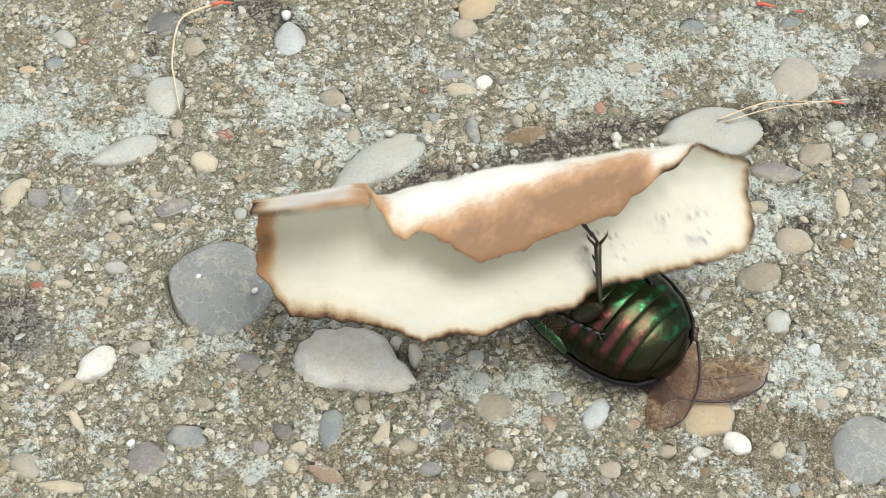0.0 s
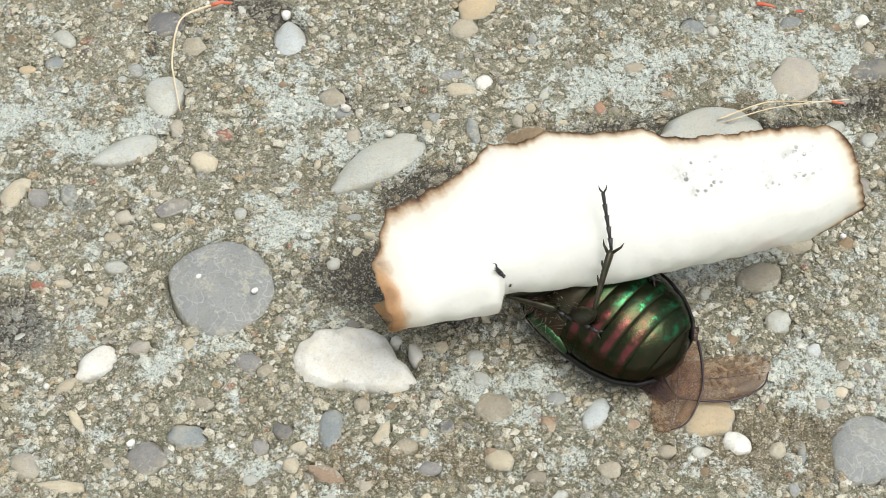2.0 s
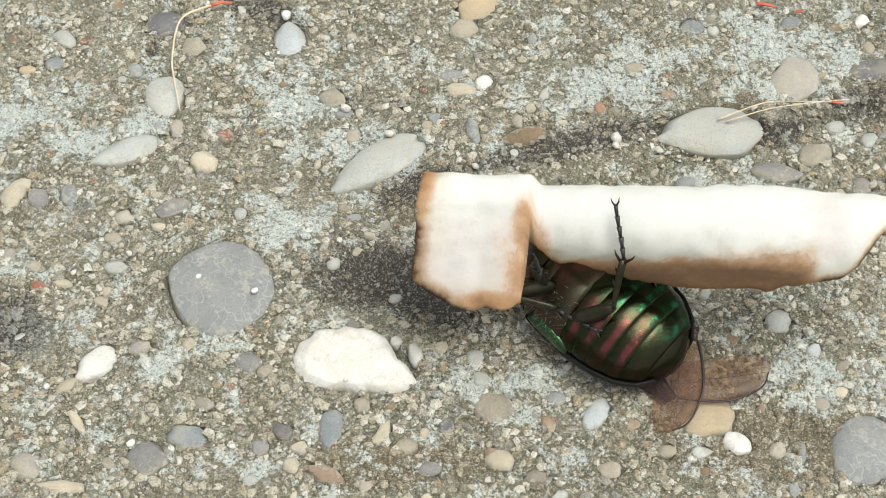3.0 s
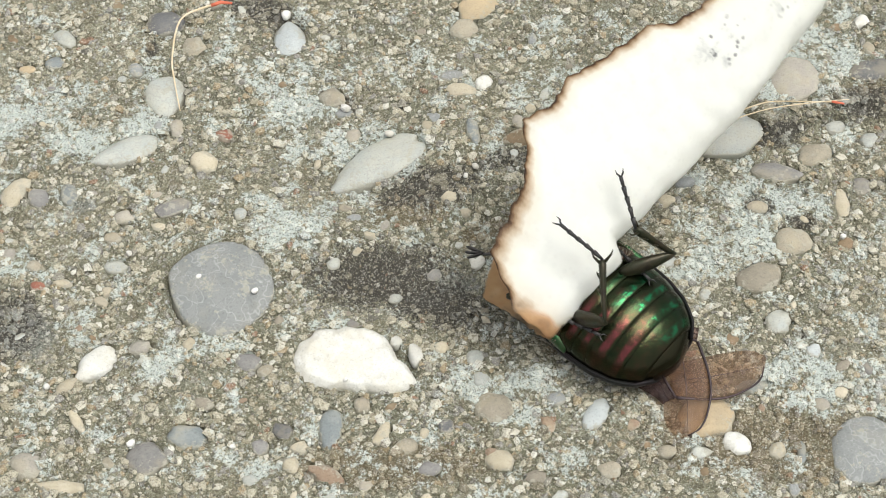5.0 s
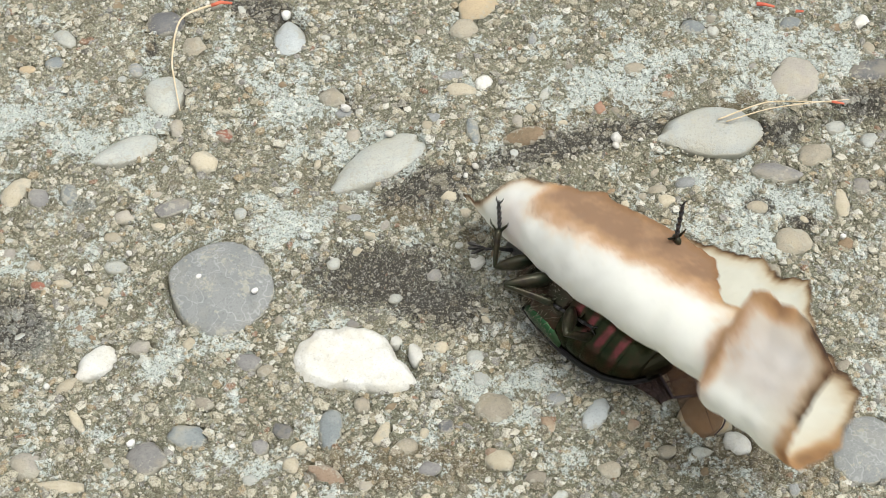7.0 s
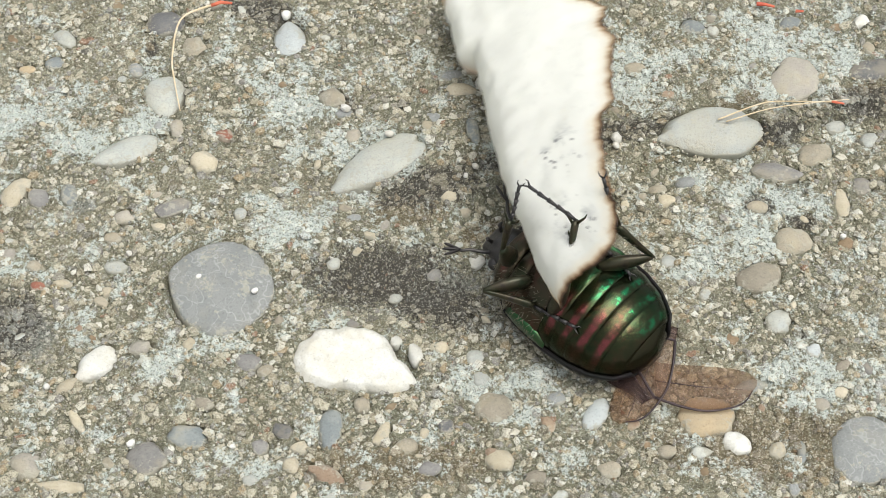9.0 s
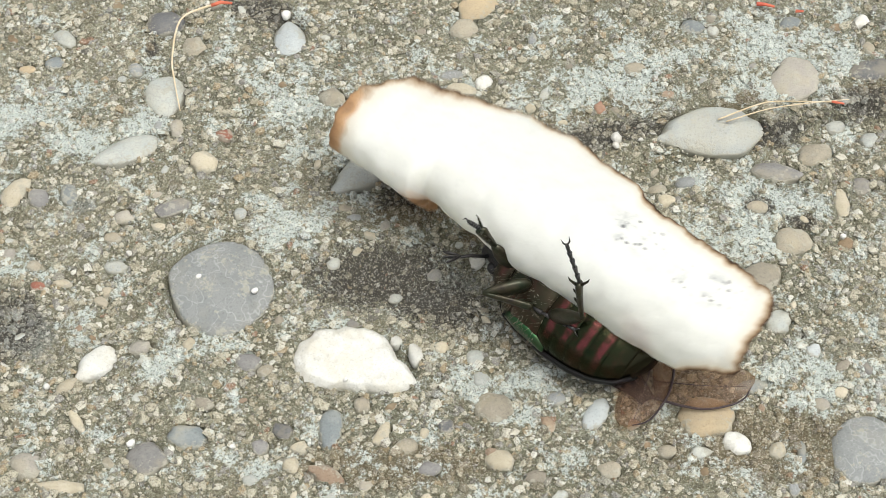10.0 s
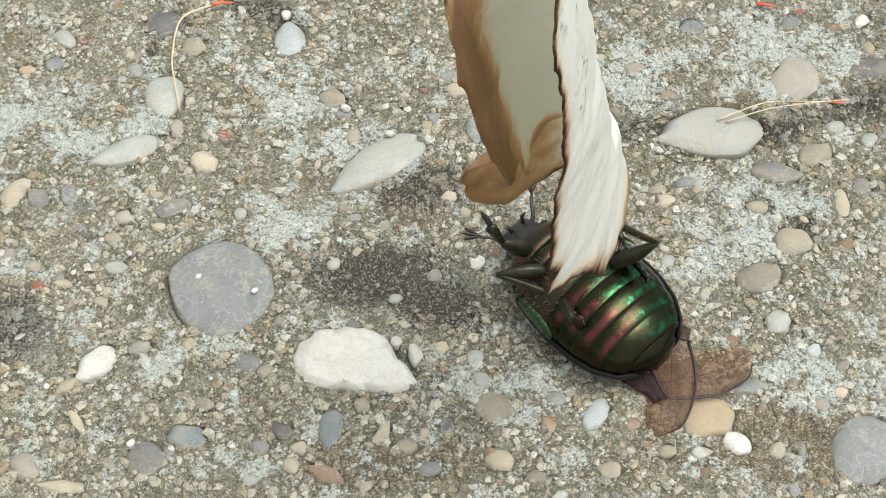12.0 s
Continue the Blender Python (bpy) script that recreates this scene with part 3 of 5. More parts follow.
def build_antenna(side):
    """A lamellate antenna: a thin shaft and a club of three leaves."""
    bm = bmesh.new()
    tube(bm, spline([(0, 0, 0), (0.9, 0.1 * side, 0.2), (1.9, 0.0, 0.25), (2.9, 0.1 * side, 0.2)], 4), [0.22 - 0.006 * i for i in range(13)], 8)
    ob = part("antenna", bm, M_TARSUS, beetle, "black antenna with a three-leaved club")
    for k in (-1, 0, 1):
        bm = bmesh.new()
        c, s = math.cos(0.42 * k), math.sin(0.42 * k)
        tube(bm, [(2.8 + c * u, s * u, 0.2 + 0.25 * k * u / 1.6) for u in (0, 0.5, 1.1, 1.6, 1.8)], [0.10, 0.2, 0.26, 0.2, 0.06], 8, 0.6)
        part("leaf", bm, M_TARSUS, ob)
    return ob


LEG_SIZES = {"hind_leg": (5.2, 5.6, 5.6), "middle_leg": (4.6, 4.8, 4.8), "front_leg": (3.8, 3.8, 3.6)}


def build_leg(name):
    """Thigh, with shin and foot as parts that are placed in its space; each lies along +x."""
    a, b, c = LEG_SIZES[name]
    bm = bmesh.new()
    xs = [0, 0.08, 0.3, 0.6, 0.88, 1.0]
    tube(bm, [(a * x, 0, 0) for x in xs], [0.45, 0.8, 1.02, 0.9, 0.55, 0.35], 12, 0.62)
    leg = part(name, bm, M_LEG, beetle)
    bm = bmesh.new()
    tube(bm, [(b * x, 0.06 * math.sin(3 * x), 0) for x in (0, 0.1, 0.35, 0.7, 0.92, 1.0)], [0.28, 0.34, 0.42, 0.52, 0.58, 0.35], 10, 0.6)
    for x, s in ((0.45, 1), (0.7, 1), (0.94, 1), (0.97, -1)):
        r = 0.75 if x < 0.9 else 1.25
        tube(bm, [(b * x, 0.2 * s, 0.1), (b * x + 0.5 * r, 0.62 * s * r, 0.1), (b * x + 0.85 * r, 0.75 * s * r, 0.08)], [0.17, 0.10, 0.03], 6)
    shin = part("shin", bm, M_LEG, leg, "spined shin")
    bm = bmesh.new()
    for k in range(5):
        x0, x1 = c * 0.18 * k, c * 0.18 * (k + 1) + 0.06
        bend = 0.35 * math.sin(2.2 * k / 5)
        tube(bm, [(x0, bend * 0.6 * k / 5, 0), (0.5 * (x0 + x1), bend * 0.6 * (k + 0.5) / 5, 0), (x1, bend * 0.6 * (k + 1) / 5, 0)], [0.13, 0.17, 0.24 if k < 4 else 0.17], 8)
    for s in (1, -1):
        tube(bm, [(c * 0.9, 0.18, 0), (c * 0.97, 0.18 + 0.28 * s, 0.05), (c * 1.03, 0.18 + 0.36 * s, -0.18)], [0.10, 0.075, 0.02], 6)
    foot = part("foot", bm, M_TARSUS, leg, "thin jointed foot with two claws")
    return leg, shin, foot


def leg_walk(leg_parts, hip, rows):
    """rows: seconds, then turn and rise of thigh, shin and foot in the beetle's space."""
    leg, shin, foot = leg_parts
    a, b, c = LEG_SIZES[leg.name.split(".")[0]]
    thigh_rows, shin_rows, foot_rows = [], [], []
    for t, t1, r1, t2, r2, t3, r3 in rows:
        d1, d2, d3 = way(t1, r1), way(t2, r2), way(t3, r3)
        m1 = aim(hip, Vector(hip) + d1)
        knee = Vector(hip) + a * d1
        ankle = knee + b * d2
        inv = m1.inverted()
        thigh_rows.append((t, m1))
        shin_rows.append((t, inv @ aim(knee, knee + d2)))
        foot_rows.append((t, inv @ aim(ankle, ankle + d3)))
    walk(leg, thigh_rows)
    walk(shin, shin_rows)
    walk(foot, foot_rows)


def build_wing(side):
    """A hind wing in two panes: an inner one from the hinge to the fold, and an outer one."""
    panes, veins = [], []
    for name, length, wide, tip in (("wing", 12.3, 3.4, False), ("wing_tip", 9.4, 4.0, True)):
        bm = bmesh.new()
        rows = []
        turn = -side if tip else side
        for i in range(17):
            x = length * i / 16
            if tip:
                full = wide * (0.9 + 0.2 * math.sin(math.pi * i / 16))
                w = full * math.sqrt(max(0.03, 1 - (i / 16.0) ** 6))
            else:
                full = w = wide * (0.45 + 0.55 * smooth(i / 16, 0, 0.5)) * (1 - 0.6 * smooth(i / 16, 0.62, 1))
            front = (-1.15 if tip else 0.25) * math.sin(math.pi * i / 16)
            rows.append([bm.verts.new((x, turn * (front + full / 2 + (j / 8 - 0.5) * w), 0.28 * math.sin(math.pi * j / 8) + 0.12 * math.sin(j * 2.1 + i * 0.5))) for j in range(9)])
        for r0, r1 in zip(rows, rows[1:]):
            for j in range(8):
                bm.faces.new((r0[j], r0[j + 1], r1[j + 1], r1[j]))
        ob = part(name, bm, M_WING if tip else M_WING_BASE, panes[0] if panes else beetle, "translucent brown wing membrane" if tip else "dark violet wing base")
        so = ob.modifiers.new("thickness", "SOLIDIFY")
        so.thickness, so.offset = 0.05 * MM, 0.0
        panes.append(ob)
    for pane, tip in ((panes[0], False), (panes[1], True)):
        if tip:
            continue
        for y0, y1, r in ((0.05, 0.05, 0.20), (0.5, 0.7, 0.08), (0.9, 1.2, 0.05)):
            bm = bmesh.new()
            tube(bm, spline([(0, side * y0, 0.15), (6.1, side * (0.25 + 0.5 * (y0 + y1)), 0.32), (12.3, side * y1, 0.15)], 6), [r * (1 - 0.4 * i / 13) for i in range(13)], 6)
            part("vein", bm, M_VEIN, pane)
    for knots, r in (([(0, 0, 0.1), (2.4, -0.8, 0.12), (4.7, -1.15, 0.12), (7.0, -0.75, 0.1), (8.3, -0.1, 0.1), (9.0, 1.0, 0.05)], 0.15), ([(0, 1.6, 0.25), (4.5, 1.1, 0.3), (8.6, 1.0, 0.2)], 0.055)):
        bm = bmesh.new()
        line = spline([(x, -side * y, z) for x, y, z in knots], 6)
        tube(bm, line, [r * (1 - 0.6 * i / len(line)) for i in range(len(line))], 6)
        veins.append(part("tip_vein", bm, M_VEIN, panes[0]))
    return panes, veins


near_wing, far_wing = build_wing(1), build_wing(-1)


def wing_walk(wing, side, rows):
    """rows: seconds, hinge, fold and tip in the beetle's space, and 1 for a folded or -1 for a spread outer pane."""
    (inner, outer), veins = wing
    poses = [(t, aim(hinge, fold), aim(fold, tip, (0, 0, face)), face) for t, hinge, fold, tip, face in rows]
    full = []
    for i, (t, m1, m2, face) in enumerate(poses):
        if i and face != poses[i - 1][3]:
            t0, n1, n2, _ = poses[i - 1]
            for f in (0.25, 0.5, 0.75):
                full.append((t0 + (t - t0) * f, n1.lerp(m1, f), n2.lerp(m2, f)))
        full.append((t, m1, m2))
    inner_rows = [(t, m1) for t, m1, m2 in full]
    outer_rows = [(t, m1.inverted() @ m2) for t, m1, m2 in full]
    walk(inner, inner_rows)
    walk(outer, outer_rows)
    for v in veins:
        walk(v, outer_rows)


near_hind, far_hind = build_leg("hind_leg"), build_leg("hind_leg")
near_middle, far_middle = build_leg("middle_leg"), build_leg("middle_leg")
near_front, far_front = build_leg("front_leg"), build_leg("front_leg")
near_antenna, far_antenna = build_antenna(1), build_antenna(-1)


# ---- the curled, scorched paper ----
P_U = [-20.6, -18, -12.1, -9.5, -7.5, -5.5, -2.6, 1.8, 4.5, 6.8, 11.7, 14.7, 17.5, 19.7, 20.6]
P_S = [5.93, 11.3, 13.13, 14.85, 16.9, 15.7, 16.06, 14.17, 13.4, 11.23, 9.38, 8.49, 7.4, 6.2, 4.6]
Q_U = [-20.6, -18, -16, -12.6, -11.6, -11.3, -10.5, -9.6, -8.6, -7.5, -6, -3, 0, 5, 8, 11, 13.5, 16, 18, 20.6]
Q_S = [7.4, 9.2, 9.8, 9.8, 9.4, 1.8, 2.2, 5.2, 6.0, 5.6, 7.0, 10.2, 10.6, 10.3, 10.4, 8.6, 7.6, 4.0, 2.8, 2.2]


def paper_point(u, s):
    """A point of the sheet: u along the roll, s across it from the fold (millimetres)."""
    loose = 1 - smooth(u, -11.83, -10.59)
    fold = radians(loose * 125.5 + (1 - loose) * (183 + -15.57 * u / 20))
    r = loose * 2.486 + (1 - loose) * (3.162 + 0.6356 * u / 20)
    at = loose * 1.29 + (1 - loose) * (-0.4835 + -2.866 * u / 20)
    curl_p = loose * 0.02732 + (1 - loose) * 0.04866
    curl_q = loose * 0.01228 + (1 - loose) * -0.01199
    h = r * fold / 2
    y, z, n, step = -3.0, 6.4, 36, (s - 8.0) / 36
    for k in range(n):
        c = 8.0 + (s - 8.0) * (k + 0.5) / n
        th = radians(88.7) + max(c - 8.0, 0) * curl_p - min(max(8.0 - c, 0), 3.5) * curl_p
        th -= min(max((at + h - c) / r, 0), fold) + max(at - h - c, 0) * curl_q
        y -= math.cos(th) * step
        z += math.sin(th) * step
    return Vector((u * 1.005, y + -0.0003252 * u * u, z + 0.004762 * u * u))


def build_paper():
    nu, ns = 190, 76
    bm = bmesh.new()
    uv1, uv2 = bm.loops.layers.uv.new("sheet"), bm.loops.layers.uv.new("scorch")
    us = [-20.6 + 41.2 * i / nu for i in range(nu + 1)]
    edge_p = [lerp_table(u, P_U, P_S) + 0.30 * noise.noise(Vector((u * 0.9, 0, 4))) + 0.16 * noise.noise(Vector((u * 2.6, 0, 8))) for u in us]
    edge_q = [lerp_table(u, Q_U, Q_S) + 0.35 * noise.noise(Vector((u * 0.8, 5, 4))) + 0.18 * noise.noise(Vector((u * 2.4, 5, 8))) for u in us]
    info, grid = {}, []
    for i, u in enumerate(us):
        row = []
        for j in range(ns + 1):
            # even spacing round the fold, so that the torn notch does not crease it
            base = min(2.4, edge_q[i] - 0.1)
            s = -base + (edge_p[i] + base) * (j - 24) / (ns - 24) if j >= 24 else -edge_q[i] + (edge_q[i] - base) * j / 24
            # ragged ends
            ragged = (0.35 * noise.noise(Vector((s * 0.7, 9, u * 0.01))) + 0.18 * noise.noise(Vector((s * 2.2, 3, 0)))) * smooth(abs(u), 15, 20.6)
            p = paper_point(u, s)
            p.x += ragged
            q = paper_point(u, s + 0.05) - paper_point(u, s - 0.05)
            nrm = Vector((0, -q.z, q.y)).normalized()
            p += nrm * (0.32 * noise.noise(Vector((u * 0.22, s * 0.22, 2))) + 0.15 * noise.noise(Vector((u * 0.7, s * 0.7, 5))))
            v = bm.verts.new(p)
            end = min(u + 20.6, 20.6 - u)
            edge = min(edge_p[i] - s, s + edge_q[i], end)
            # the notch also scorches its two sides
            if s < -2.5:
                edge = min(edge, abs(u + 10.4) + 0.15 + 1.6 * max(0.0, s + 5.0))
            flap = smooth(-s, 2.8, 7.8) * smooth(u, -9.5, -6.5) * (1 - smooth(u, 10, 13))
            flap = max(flap, 0.8 * math.exp(-((u + 10.6) / 3.4) ** 2 - ((s + 6.8) / 3.6) ** 2))
            # the loose end is scorched more deeply than the long sides
            edge = edge * (1.0 if u < -14 else 1.0 + 0.9 * smooth(u, -14, -9)) * 1.2 + 0.06
            info[v] = (u, s, max(edge, 0.0), flap)
            row.append(v)
        grid.append(row)
    for r0, r1 in zip(grid, grid[1:]):
        for j in range(ns):
            f = bm.faces.new((r0[j], r0[j + 1], r1[j + 1], r1[j]))
            for lp in f.loops:
                a0, a1, a2, a3 = info[lp.vert]
                lp[uv1].uv, lp[uv2].uv = (a0, a1), (a2, a3)
    # torn slit beside the loose end flap
    cut = [f for f in bm.faces if all(abs(info[v][0] + 10.45) < 0.35 and info[v][1] < -3.9 for v in f.verts)]
    bmesh.ops.delete(bm, geom=cut, context="FACES")
    ob = part("paper", bm, M_PAPER)
    so = ob.modifiers.new("thickness", "SOLIDIFY")
    so.thickness, so.offset, so.material_offset = 0.14 * MM, 0.0, 1
    ob.data.materials.append(M_PAPER_INSIDE)
    return tagged(ob, "curled scrap of white paper with scorched brown edges", "paper")


paper = build_paper()


def stone_mesh(name, seed, levels=3, rough=0.16, flat=0.42, reach=None):
    """A worn pebble of unit radius, flattened on top, with an uneven outline; reach: its radii at even turns."""
    bm = bmesh.new()
    bmesh.ops.create_icosphere(bm, subdivisions=levels, radius=1.0)
    for v in bm.verts:
        d = v.co.normalized()
        k = 1 + rough * noise.noise(d * 1.4 + Vector((seed, 0, 0))) * 1.6 + rough * 0.5 * noise.noise(d * 3.6 + Vector((0, seed, 0)))
        if reach:
            a = math.atan2(d.y, d.x) / (2 * math.pi) * len(reach) % len(reach)
            i = int(a)
            f = 0.5 - 0.5 * math.cos(math.pi * (a - i))
            k *= 1 + (reach[i] + (reach[(i + 1) % len(reach)] - reach[i]) * f - 1) * min(1.0, math.hypot(d.x, d.y) * 1.3)
        z = d.z
        top = math.copysign(min(abs(z), flat + (abs(z) - flat) * 0.25) if abs(z) > flat else abs(z), z)
        v.co = Vector((d.x * k, d.y * k, top / (flat + 0.1)))
        v.co.z += 0.05 * noise.noise(v.co * 2.5 + Vector((seed, seed, 0)))
    for f in bm.faces:
        f.smooth = True
    me = bpy.data.meshes.new(name)
    bm.to_mesh(me)
    bm.free()
    return me


stone_count = 0
placed = [(-7.6, -12.1, 5.6, 3.0, -4)]


def stone(kind, x, y, rx, ry, turn, reach=None, depth=1.4):
    """A pebble set in the concrete, worn nearly flush."""
    global stone_count
    stone_count += 1
    big = rx > 1.2
    me = stone_mesh("stone", stone_count * 7.31, 4 if rx > 3 else 3 if big else 2, 0.06 if kind == "grey" or reach else 0.17 if big else 0.24, 0.30 if big else 0.42, reach)
    me.materials.append(STONES[kind])
    ob = new("stone", me)
    ob.parent = ground
    c, q = math.cos(radians(turn)), math.sin(radians(turn))
    spots = [(x + f * (rx * math.cos(g) * c - ry * math.sin(g) * q), y + f * (rx * math.cos(g) * q + ry * math.sin(g) * c)) for f in (0.0, 0.45, 0.85) for g in [k * math.pi / 5 for k in range(10)]]
    # the top follows the slope of the slab there
    rows = np.array([(px, py, 1.0) for px, py in spots])
    hs = np.array([ground_height(*at) for at in spots])
    sx, sy, s0 = np.linalg.lstsq(rows, hs, rcond=None)[0]
    off = sorted(hs - rows @ np.array((sx, sy, s0)))
    z = sx * x + sy * y + s0 + (0.42 * off[-2] + 0.05 if big else 0.4 * off[-1] + 0.05 + 0.10 * random.random())
    thick = min(depth, 0.8 * ry + 0.2) * (1.0 if big else 0.8)
    if kind != "chalk":
        placed.append((x, y, rx, ry, turn))
    lean = Vector((0, 0, 1)).rotation_difference(Vector((-sx, -sy, 1))).to_matrix().to_4x4()
    ob.matrix_basis = Matrix.Translation((x * MM, y * MM, (z - thick * 0.97) * MM)) @ lean @ pose(0, 0, 0, random.uniform(-1, 1), random.uniform(-1, 1), turn) \
        @ Matrix.Diagonal((rx * MM, ry * MM, thick * MM, 1))
    return ob


stone("grey", -19.90, -4.11, 5.41, 4.83, -68, (0.98, 0.96, 1.0, 1.02, 1.06, 1.10, 1.02, 0.94, 0.95, 0.97, 0.98, 0.97, 0.95, 0.92, 0.94, 0.98))
stone("pale", -5.91, 9.40, 5.29, 2.34, 33, (0.86, 1.0, 1.04, 1.05, 1.06, 0.98, 0.92, 0.90, 1.08, 0.98, 0.86, 0.86, 0.90, 0.94, 1.05, 1.02))
stone("pale", -29.66, 11.20, 3.40, 1.68, 27, (0.92, 1.05, 1.10, 1.05, 0.95, 0.88, 0.86, 0.98, 1.12, 0.92, 0.85, 0.90, 0.96, 1.0, 1.05, 1.0))
stone("ice", -15.13, 25.33, 2.50, 1.72, -85, (0.98, 1.08, 1.06, 1.0, 0.96, 0.92, 0.92, 0.98, 1.0, 0.96, 0.92, 0.92, 0.96, 1.02, 1.1, 1.08))
stone("dark", -27.54, 27.27, 2.20, 1.67, -7)
stone("pale", -26.69, 18.31, 2.76, 2.10, -78, (1.0, 0.92, 0.86, 0.84, 0.98, 1.06, 1.05, 1.02, 1.0, 0.98, 1.0, 1.06, 1.10, 0.98, 0.92, 1.02))
stone("pale", 25.18, 13.38, 5.22, 2.51, 13, (0.98, 0.90, 0.98, 1.0, 1.06, 1.02, 1.02, 0.95, 1.10, 0.86, 0.84, 0.92, 1.04, 1.16, 1.12, 1.08))
stone("grey", 35.55, -20.49, 3.63, 3.07, 59)
stone("tan", 22.30, -17.29, 2.61, 2.16, 11, (0.98, 1.06, 1.04, 0.95, 1.02, 1.05, 0.92, 0.96, 1.02, 0.98, 1.06, 1.0, 0.90, 0.95, 1.02, 0.94))
stone("pink", 33.86, 19.23, 2.74, 2.34, 84)
stone("purple", 31.10, 8.87, 2.54, 1.21, -12)
stone("beige", 35.04, 10.94, 1.92, 1.40, 35)
stone("cream", 36.67, 5.14, 1.83, 0.79, 90)
stone("beige", 31.79, 1.00, 2.07, 1.60, 10)
stone("taupe", 28.31, -3.02, 2.30, 1.64, 19)
stone("pale", 29.47, -7.63, 1.40, 1.24, 54)
stone("white", 24.70, -19.74, 1.46, 1.08, -40)
stone("cream", 28.03, -20.49, 0.93, 0.79, 66)
stone("white", -30.08, -11.98, 2.30, 1.56, 52, (0.96, 1.05, 1.0, 0.86, 0.94, 0.90, 0.86, 1.0, 1.12, 0.94, 0.80, 0.84, 0.98, 1.08, 1.02, 0.96))
stone("cream", -32.23, -14.36, 1.10, 0.79, 41)
stone("blue", -21.57, -19.20, 1.86, 1.23, -4)
stone("purple", -24.60, -21.34, 1.92, 1.66, -18)
stone("pink", -34.73, -22.03, 1.44, 1.25, -51)
stone("cream", -31.43, -23.97, 2.16, 0.67, -4)
stone("rust", -9.80, -22.71, 1.87, 0.87, -21)
stone("blue", -9.53, -18.38, 2.07, 1.10, 85)
stone("cream", -5.09, -18.98, 1.25, 0.69, 63)
stone("taupe", 4.37, -16.47, 1.83, 1.59, 3)
stone("cream", 4.76, -21.45, 1.37, 1.11, 2)
stone("dark", 0.29, -18.33, 0.76, 0.70, 0)
stone("rust", 8.87, -18.11, 1.02, 0.66, -61)
stone("ice", 12.98, -17.02, 1.76, 1.04, 52)
stone("cream", -12.64, -22.03, 0.85, 0.75, -77)
stone("purple", -16.79, -12.15, 1.18, 1.02, -11)
stone("pink", -26.22, -10.43, 1.14, 0.86, -8)
stone("purple", -24.84, 4.69, 1.91, 1.03, 24)
stone("pale", -18.59, 4.24, 0.80, 0.75, -39)
stone("cream", -22.40, 9.93, 1.44, 1.33, -50)
stone("red", -20.74, 13.44, 0.97, 0.75, -6)
stone("pink", -25.29, 14.06, 1.24, 0.69, -83)
stone("tan", 3.26, 28.78, 2.21, 1.83, 29)
stone("beige", 2.12, 26.07, 1.56, 1.41, 2)
stone("brown", 7.78, 12.56, 2.37, 1.08, 9)
stone("cream", 1.68, 17.82, 1.52, 0.91, 0)
stone("white", 3.87, 18.88, 0.92, 0.87, 83)
stone("grey", 0.87, 19.59, 1.26, 0.78, 0)
stone("red", 14.87, 15.72, 0.90, 0.59, 85)
stone("pink", 7.08, 14.41, 0.76, 0.64, 85)
stone("cream", -39.30, 6.11, 2.14, 1.15, 62)
stone("blue", -34.47, 5.78, 1.31, 0.92, -76)
stone("purple", -37.12, 5.40, 1.21, 1.05, -55)
stone("tan", -40.41, 21.38, 0.99, 0.57, -4)
stone("pale", -37.22, 25.33, 1.76, 0.97, -49)
stone("blue", -37.92, 22.11, 1.06, 0.85, -14)
stone("grey", -29.88, 21.46, 0.89, 0.80, -56)
stone("beige", -24.34, 24.30, 1.41, 1.25, -67)
stone("blue", 24.57, 25.78, 1.33, 0.97, -19)
stone("blue", 34.10, 26.30, 1.07, 0.81, 9)
stone("white", 41.09, 26.45, 1.06, 0.69, 45)
stone("blue", 26.44, -14.13, 1.63, 0.77, 11)
stone("grey", 22.59, 7.74, 1.05, 0.85, 8)
stone("blue", 2.78, 12.97, 1.67, 0.65, -80)
stone("taupe", -10.51, 17.40, 1.45, 1.15, -26)
stone("dark", 41.69, 20.66, 2.66, 1.36, 17)
stone("dark", -13.52, -18.71, 1.09, 0.73, -28)
stone("purple", 38.81, 7.09, 1.15, 0.96, 62)
stone("cream", -31.01, -17.73, 1.33, 0.47, -60)
stone("white", 3.10, -1.12, 0.81, 0.74, 3)
stone("pale", -9.84, -1.55, 0.73, 0.60, 37)
stone("white", -2.40, -11.18, 1.19, 0.59, -78)
stone("pale", 37.36, 14.61, 1.09, 0.82, 10)
stone("beige", 19.93, 7.09, 0.95, 0.78, 9)
stone("blue", 24.29, 25.78, 0.86, 0.79, 35)
stone("pink", -8.48, 12.63, 0.91, 0.88, -23)
stone("beige", 18.39, 20.45, 1.10, 0.79, 4)
stone("pale", 20.12, -1.18, 0.88, 0.79, 20)
stone("pale", 40.37, 13.10, 1.18, 0.89, 71)
stone("grey", 9.68, -15.53, 0.92, 0.72, 3)
stone("cream", 20.59, 5.46, 0.89, 0.77, 13)
stone("white", -4.13, -9.85, 0.58, 0.54, -83)
stone("beige", -36.69, -1.79, 0.77, 0.60, -13)
stone("pink", -29.13, 3.53, 1.04, 0.76, -7)
stone("cream", -29.84, -4.23, 0.74, 0.55, 27)
stone("beige", -30.31, -5.43, 0.93, 0.49, -33)
stone("pale", -29.35, -1.79, 1.17, 0.79, -5)
stone("cream", -33.94, -3.63, 0.91, 0.54, -4)
stone("red", -36.16, -3.93, 0.76, 0.54, -8)
stone("beige", -29.93, 1.31, 1.03, 0.69, -5)
stone("beige", -15.27, -13.00, 0.83, 0.68, -7)
stone("taupe", -20.38, -16.08, 0.87, 0.71, -9)
stone("pale", 2.74, -11.29, 0.98, 0.86, 2)
